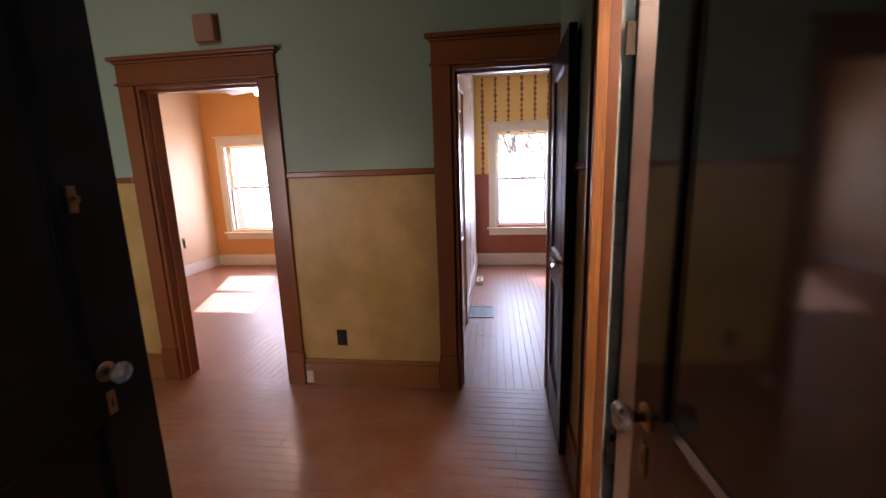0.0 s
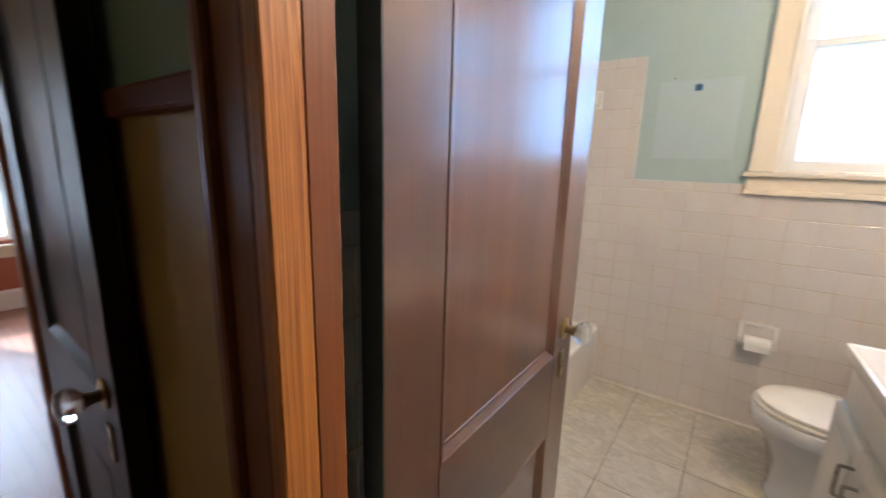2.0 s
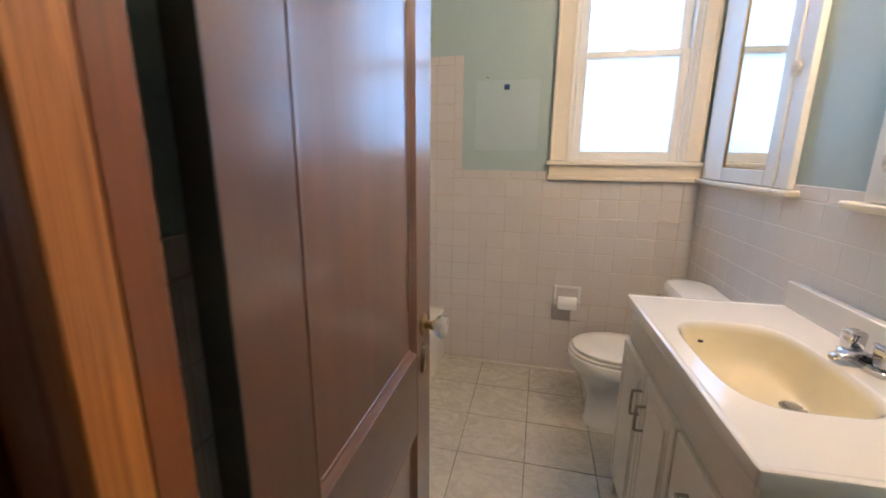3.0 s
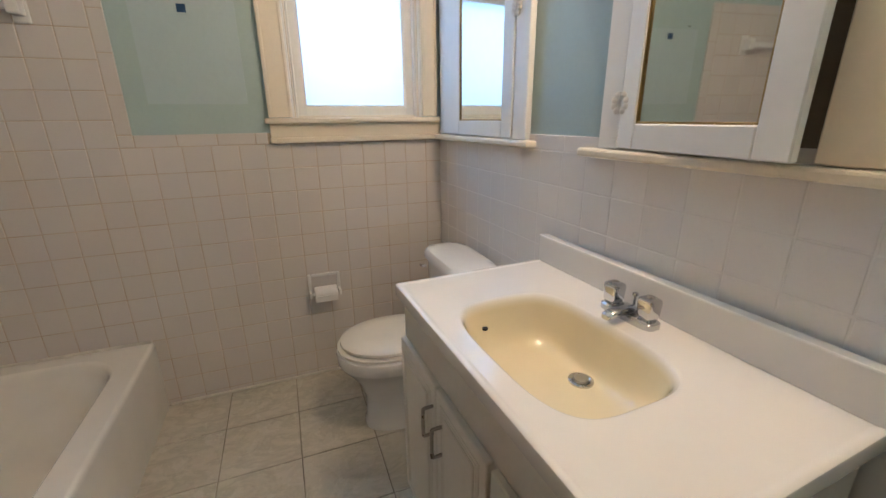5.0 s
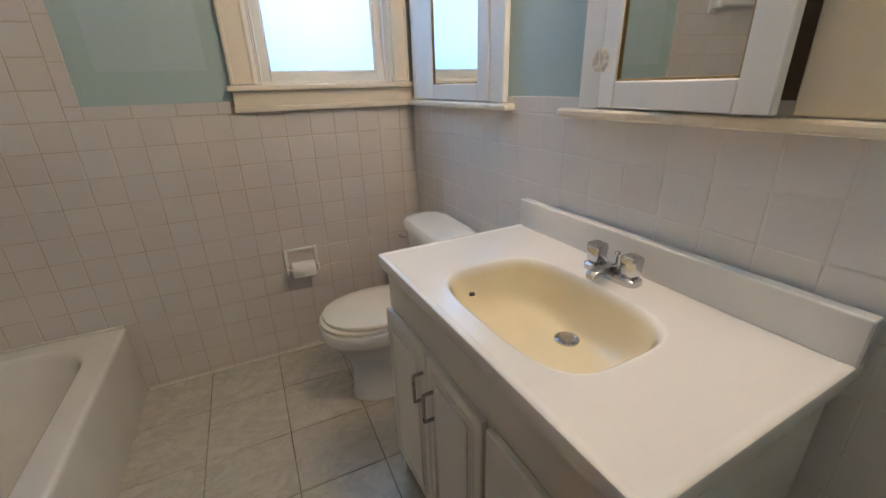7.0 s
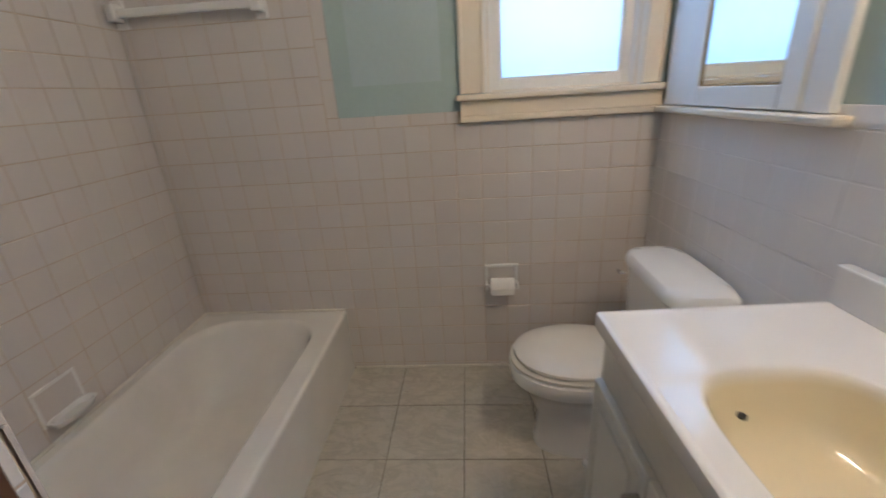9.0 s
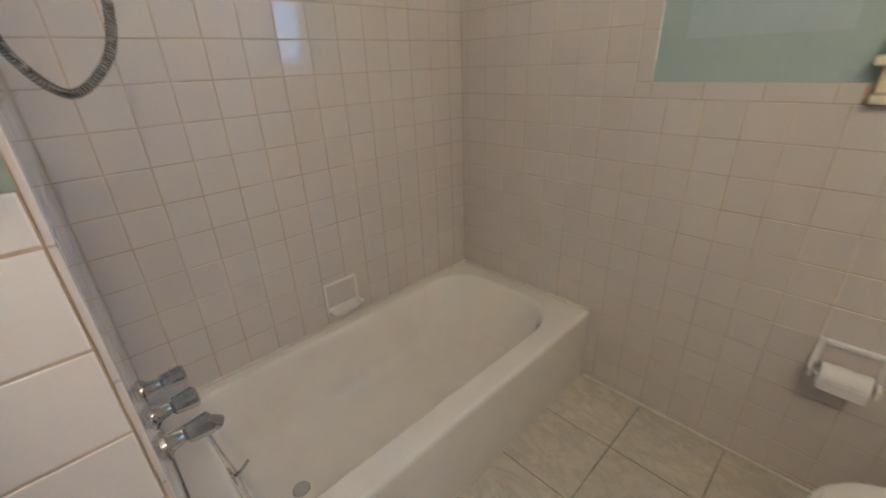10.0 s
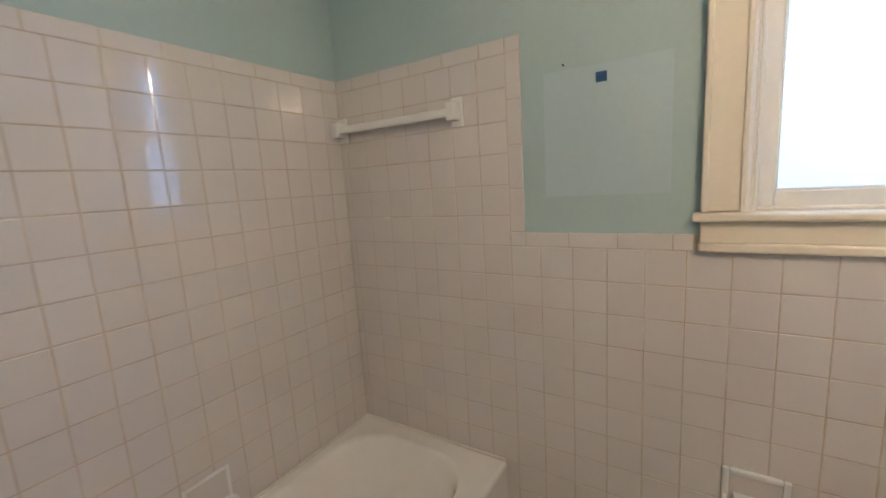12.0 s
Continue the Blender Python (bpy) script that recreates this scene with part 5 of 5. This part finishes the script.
def wall_cabinet(name, label, f0, f1, d0, d1, m0, m1, z0, z1, sill, ajar, near_tone=M_CAB_WHITE):
    """A painted built-in cabinet with a mirrored door. In the vanity wall's space; u grows away from the doorway."""
    own = thing(name, label, "medicine cabinet")
    zt = z1 + 0.09
    # near_tone lets this board carry lamp warmth in its colour.
    part("side_board", boxes((f0, d0, -0.006, 0.018, z0, zt), bevel=0.003), near_tone, own)
    part("side_board", boxes((d1, f1, -0.006, 0.018, z0, zt), bevel=0.003), M_CAB_WHITE, own)
    part("head_board", boxes((f0 - 0.01, f1 + 0.0, -0.006, 0.03, zt, zt + 0.09), bevel=0.004), M_CAB_WHITE, own)
    part("top_rail", boxes((d0, d1, -0.006, 0.016, z1 + 0.003, zt)), M_CAB_WHITE, own)
    # Shallow plate; its dark colour paints the shade of a deeper cabinet.
    part("cavity_back", boxes((d0, d1, -0.0075, -0.0055, z0, z1)), M_SHADE_DARK, own, "shallow back coloured dark as the cabinet's inner shade")
    part("ledge", boxes((sill[0], sill[1], -0.004, 0.042, z0 - 0.026, z0 - 0.002), bevel=0.007, seg=2), M_LEDGE, own, "yellowed painted ledge")
    w = d1 - d0 - 0.006
    # door: hinge line at the far end (d1); built along -u from there
    door = part("door", boxes(
        (-(d1 - m1), 0, 0, 0.020, z0 + 0.003, z1), (-w, -(d1 - m0), 0, 0.020, z0 + 0.003, z1), (-(d1 - m0), -(d1 - m1), 0, 0.020, z0 + 0.003, z0 + 0.064), (-(d1 - m0), -(d1 - m1), 0, 0.020, z1 - 0.065, z1), bevel=0.003), M_CAB_WHITE, own, "thickly painted white door frame")
    part("mirror", boxes((-(d1 - m0) - 0.008, -(d1 - m1) + 0.008, 0.006, 0.011, z0 + 0.056, z1 - 0.057)), M_MIRROR, door, "old silvered mirror")
    part("mirror_bead", boxes((-(d1 - m0), -(d1 - m0) + 0.005, 0.010, 0.016, z0 + 0.064, z1 - 0.065), (-(d1 - m1) - 0.005, -(d1 - m1), 0.010, 0.016, z0 + 0.064, z1 - 0.065), (-(d1 - m0), -(d1 - m1), 0.010, 0.016, z0 + 0.064, z0 + 0.069), bevel=0.001), M_BRASS, door, "thin aged brown bead")
    door.matrix_basis = Matrix.Translation((d1 - 0.003, 0.003, 0)) @ Matrix.Rotation(radians(-ajar), 4, "Z")
    return own


c1 = wall_cabinet("corner_cabinet", "white painted mirrored cabinet beside the window", 1.055, 1.80, 1.140, 1.755, 1.215, 1.580, 1.263, 2.20, (1.01, 1.845), 0.0)
flower_hinge(c1, 1.135, 0.020, 1.690)
for z in (1.36, 1.60, 2.05):
    part("hinge", boxes((1.742, 1.768, 0.018, 0.025, z - 0.022, z + 0.022), bevel=0.003), M_CAB_WHITE, c1, "painted-over butt hinge")
c1.matrix_basis = VM
# Near board set to cream to paint in the bulbs' warm light.
c2 = wall_cabinet("mirror_cabinet", "white painted mirror cabinet with its door ajar", 0.090, 0.708, 0.212, 0.640, 0.285, 0.585, 1.257, 2.02, (0.075, 0.765), 6.5, M_CREAM)
for z in (1.37, 1.93):
    flower_hinge(c2, 0.640, 0.0215, z)
c2.matrix_basis = VM

# two-bulb lamp over the mirror cabinet
lamp = thing("vanity_lamp", "warm two-bulb wall lamp over the mirror", "wall lamp")
part("back_plate", boxes((0.18, 0.54, -0.006, 0.018, 2.28, 2.37), bevel=0.006, seg=2), M_CHROME, lamp)
for u in (0.27, 0.45):
    part("socket", lathe([(0.018, 0.022), (0.055, 0.022), (0.058, 0.016)], (u, 0, 2.325), "y", 20), M_CHROME, lamp, "", True)
    part("bulb", lathe([(0.055, 0.015), (0.064, 0.030), (0.085, 0.046), (0.110, 0.050), (0.135, 0.044), (0.155, 0.028), (0.162, 0.006)], (u, 0, 2.325), "y", 20), M_BULB, lamp, "lit warm bulb", True)
lamp.matrix_basis = VM

# ---- outdoors, seen through the windows ----
M_GROUND = painted("winter_grass", (0.16, 0.16, 0.08), (0.24, 0.21, 0.13), 0.9, 0.5, 8, 0.3)
M_BARK = painted("grey_tree_bark", (0.46, 0.43, 0.41), (0.54, 0.50, 0.47), 0.9, 6, 40, 0.5)
M_SIDING = painted("pale_siding", (0.62, 0.63, 0.64), (0.66, 0.67, 0.68), 0.7, 2, 30, 0.1)
M_ROOF = painted("blue_grey_shingles", (0.24, 0.30, 0.38), (0.28, 0.34, 0.42), 0.85, 3, 30, 0.3)
tagged(part("ground", boxes((-900, 900, 14, 1800, -3.4, -3.2)), M_GROUND), "dry winter lawn below the windows", "ground", kind="structure")


def limb(bm, p, d, length, r, depth, rnd):
    pts = [p]
    for k in range(4):
        d = (d + Vector((rnd.gauss(0, 0.14), rnd.gauss(0, 0.14), rnd.gauss(0.03, 0.10)))).normalized()
        pts.append(pts[-1] + d * length / 4)
    n = 6
    rings = []
    side = d.orthogonal().normalized()
    for i, q in enumerate(pts):
        rr = r * (1 - 0.45 * i / 4)
        up = d.cross(side)
        rings.append([q + rr * (math.cos(2 * math.pi * k / n) * side + math.sin(2 * math.pi * k / n) * up) for k in range(n)])
    made = [[bm.verts.new(v) for v in rg] for rg in rings]
    for a, b in zip(made, made[1:]):
        for i in range(n):
            bm.faces.new((a[i], a[(i + 1) % n], b[(i + 1) % n], b[i]))
    if depth:
        for k in range(3):
            q = pts[2 + (k % 3)]
            nd = (d + Vector((rnd.gauss(0, 0.6), rnd.gauss(0, 0.6), rnd.gauss(0.1, 0.35)))).normalized()
            limb(bm, q, nd, length * 0.68, r * 0.52, depth - 1, rnd)


for x, y, seed in ((1.2, 21.0, 3), (-0.9, 30.0, 5), (-8.5, 24.0, 9)):
    rnd = random.Random(seed)
    tree = thing("bare_tree", "leafless winter tree with grey branches", "tree", (x, y, -3.2), "bare trees outside")
    bm = bmesh.new()
    limb(bm, Vector((0, 0, 0)), Vector((0, 0, 1)), 3.2, 0.17, 0, rnd)
    part("trunk", bm, M_BARK, tree, "", True)
    bm = bmesh.new()
    for k in range(5):
        limb(bm, Vector((0, 0, 2.2 + 0.2 * k)), Vector((rnd.gauss(0, 0.7), rnd.gauss(0, 0.7), 1)).normalized(), 2.6, 0.085, 4, rnd)
    part("crown", bm, M_BARK, tree, "bare branching crown", True)

house = thing("neighbour_house", "pale neighbouring house with a blue-grey gable roof", "house", (-10.2, 24, -3.2))
part("wall", boxes((-4.5, 3.0, 0, 8, 0, 2.9)), M_SIDING, house)
bm = bmesh.new()
rings = [[Vector((-5.0, y, 2.9)), Vector((3.5, y, 2.9)), Vector((-0.75, y, 5.0))] for y in (-0.4, 8.4)]
part("roof", loft(rings, True, True), M_ROOF, house)
for x in (-3.2, -0.2):
    w = part("window", boxes((x, x + 1.0, -0.06, 0.02, 1.0, 2.3)), M_BLACK, house)
    part("frame", boxes((x - 0.1, x, -0.09, 0, 0.9, 2.4), (x + 1.0, x + 1.1, -0.09, 0, 0.9, 2.4), (x, x + 1.0, -0.09, 0, 0.9, 1.0), (x, x + 1.0, -0.09, 0, 2.3, 2.4)), M_WHITE_TRIM, w)


# ---- floorboards of the hall ----
floor_hall = structure("floor_hall", boxes((-3.3, BW - 0.01, -1.8, 2.81, -0.013, -0.006)), M_GAP, "worn reddish oak floorboards in the hall", "floor")
floor_rooms = structure("floor_rooms", boxes((-4.52, 1.9, 2.81, 6.386, -0.013, -0.006)), M_GAP, "glossy reddish oak floorboards in the sunny rooms", "floor")


def board_mesh(name, w, l, along, mat):
    a, b = (l / 2 - 0.0003, w / 2 - 0.0004) if along == "x" else (w / 2 - 0.0004, l / 2 - 0.0003)
    e = 0.0007
    rings = [[Vector((sx * (a - i), sy * (b - i), z)) for sx, sy in ((1, 1), (-1, 1), (-1, -1), (1, -1))] for i, z in ((0, -0.006), (0, -e), (e, 0))]
    return mesh_of(name, loft(rings, False, True), mat)


def lay_boards(owner, along, a0, a1, c0, c1, w, mat, length):
    rnd = random.Random(7)
    cache = {}
    c = c0
    while c < c1 - 1e-6:
        ww = min(w, c1 - c)
        a = a0
        first = True
        while a < a1 - 1e-6:
            l = min(length * rnd.choice((0.5, 0.75, 1.0)) if first else length, a1 - a)
            first = False
            if a1 - (a + l) < 0.12:
                l = a1 - a
            x, y = (a + l / 2, c + ww / 2) if along == "x" else (c + ww / 2, a + l / 2)
            key = (round(ww, 3), round(l, 3))
            if key not in cache:
                cache[key] = board_mesh("floorboard", ww, l, along, mat)
            ob = new("floorboard", cache[key])
            ob.parent = owner
            ob.location = (x, y, rnd.uniform(-0.0003, 0.0))
            a += l
        c += w


lay_boards(floor_hall, "x", -3.3, HE + 0.035, 0.25, 2.753, 0.0572, M_FLOOR_X, 1.25)
lay_boards(floor_hall, "x", -1.5, 0.9, -1.8, 0.25, 0.0572, M_FLOOR_X, 1.25)
lay_boards(floor_rooms, "y", 2.753, 6.38, -0.24, 1.9, 0.0572, M_FLOOR_Y, 1.75)
lay_boards(floor_rooms, "y", 2.753, 6.38, -4.52, -0.36, 0.0572, M_FLOOR_Y, 1.75)


# ---- tiles ----
TILES = {}


def tile_mesh(name, w, h, mat, t=0.006, gap=0.0030):
    key = (name, round(w, 3), round(h, 3), mat.name)
    if key not in TILES:
        a, b, e = w / 2 - gap / 2, h / 2 - gap / 2, 0.0022
        rings = [[Vector((sx * (a - i), -y, sz * (b - i))) for sx, sz in ((1, 1), (-1, 1), (-1, -1), (1, -1))] for i, y in ((0, -0.001), (0, t - 0.0022), (e * 0.35, t - 0.0010), (e * 0.95, t - 0.0005))]
        me = mesh_of(name, loft([[p + Vector((0, 0.0055, 0)) for p in r] for r in rings], False, True), mat)
        TILES[key] = me
    return TILES[key]


def joints(first, pitch, lo, hi):
    """All joint lines between lo and hi, with both ends."""
    k = math.ceil((lo - first) / pitch + 1e-6)
    out = [lo]
    while first + k * pitch < hi - 1e-6:
        if first + k * pitch > lo + 0.008:
            out.append(first + k * pitch)
        k += 1
    if hi - out[-1] < 0.008:
        out.pop()
    return out + [hi]


def tile_field(owner, spot, turn, us, zs, mat, name="tile", skip=None):
    """Tiles between the joint lines us and zs. spot(u) gives the place along the wall, turn its heading."""
    rnd = random.Random(len(us) * 31 + len(zs))
    rot = Matrix.Rotation(radians(turn), 4, "Z")
    for u0, u1 in zip(us, us[1:]):
        for z0, z1 in zip(zs, zs[1:]):
            if skip and skip((u0 + u1) / 2, (z0 + z1) / 2):
                continue
            ob = new(name, tile_mesh(name, u1 - u0, z1 - z0, mat))
            ob.parent = owner
            x, y = spot((u0 + u1) / 2)
            wob = Matrix.Rotation(rnd.gauss(0, 0.0022), 4, "X") @ Matrix.Rotation(rnd.gauss(0, 0.0022), 4, "Z")
            ob.matrix_local = Matrix.Translation((x, y, (z0 + z1) / 2)) @ rot @ wob


ZR = joints(1.234, P, 0.0, 1.234)
ZU = joints(1.234, P, 0.30, 1.891)
# window wall
tile_field(grout_win, lambda u: (WW, u), -90, joints(1.987, P, 0.545, BK), ZR, M_TILE)
tile_field(grout_win, lambda u: (WW, u), -90, joints(1.987, P, 1.987, BK), joints(1.234, P, 1.234, 1.782), M_TILE)
tile_field(grout_win, lambda u: (WW, u), -90, joints(1.987, P, 1.987, BK), [1.782, 1.891], M_TILE_CLEAN)
tile_field(grout_win, lambda u: (WW, u), -90, joints(1.932, 0.152, 1.987, BK), [1.891, TOP], M_TILE, "cap_tile")
tile_field(grout_win, lambda u: (WW, u), -90, joints(1.932, 0.152, 1.424, 1.932), [1.234, CAP], M_TILE, "cap_tile")
tile_field(grout_win, lambda u: (WW, u), -90, [1.932, 1.987], joints(CAP, 0.152, 1.234, TOP), M_TILE, "trim_tile")
# wall over the bathtub
tile_field(grout_back, lambda u: (u, BK), 0, joints(2.66, P, FX, WW), joints(1.234, P, 0.356, 1.782), M_TILE)
tile_field(grout_back, lambda u: (u, BK), 0, joints(2.66, P, FX, WW), [1.782, 1.891], M_TILE_CLEAN)
tile_field(grout_back, lambda u: (u, BK), 0, joints(2.66, 0.152, FX, WW), [1.891, TOP], M_TILE, "cap_tile")
# tap wall with its bullnose edge
tile_field(grout_tap, lambda u: (FX, u), 90, joints(2.72, P, SY + 0.025, BK), joints(1.234, P, 0.0, 1.891), M_TILE_LIT)
tile_field(grout_tap, lambda u: (FX, u), 90, joints(2.72, 0.152, SY + 0.025, BK), [1.891, TOP], M_TILE_LIT, "cap_tile")
tile_field(grout_tap, lambda u: (FX, u), 90, [SY - 0.002, SY + 0.025], joints(1.234, 0.152, 0.0, TOP), M_TILE, "trim_tile")
# side wall behind the door
tile_field(grout_stub, lambda u: (u, SY), 0, joints(1.232, P, BW, 1.232), ZR, M_TILE_LIT)
tile_field(grout_stub, lambda u: (u, SY), 0, joints(1.232, 0.152, BW, 1.232), [1.234, CAP], M_TILE_LIT, "cap_tile")
# vanity wall
tile_field(grout_van, lambda u: (u, 0.0), 180, joints(0.655, P, -0.37, 1.845), ZR, M_TILE_LIT)
tile_field(grout_van, lambda u: (u, 0.0), 180, [0.715, 0.867, 1.02], [1.234, CAP], M_TILE_LIT, "cap_tile")
tile_field(grout_van, lambda u: (u, 0.0), 180, [-0.37, -0.22, -0.07, 0.075], [1.234, CAP], M_TILE_LIT, "cap_tile")


def floor_tile_mesh(w, l):
    key = ("floor", round(w, 3), round(l, 3))
    if key not in TILES:
        a, b = w / 2 - 0.0019, l / 2 - 0.0019
        rings = [[Vector((sx * (a - i), sy * (b - i), z)) for sx, sy in ((1, 1), (-1, 1), (-1, -1), (1, -1))] for i, z in ((0, -0.006), (0, -0.0016), (0.0016, 0))]
        TILES[key] = mesh_of("floor_tile", loft(rings, False, True), M_MARBLE)
    return TILES[key]


xs, ys = joints(2.455, 0.301, HE + 0.038, WW), joints(1.760, 0.313, 0.44, 2.06)
for x0, x1 in zip(xs, xs[1:]):
    for y0, y1 in zip(ys, ys[1:]):
        ob = new("floor_tile", floor_tile_mesh(x1 - x0, y1 - y0))
        ob.parent, ob.location = floor_bath, ((x0 + x1) / 2, (y0 + y1) / 2, 0)
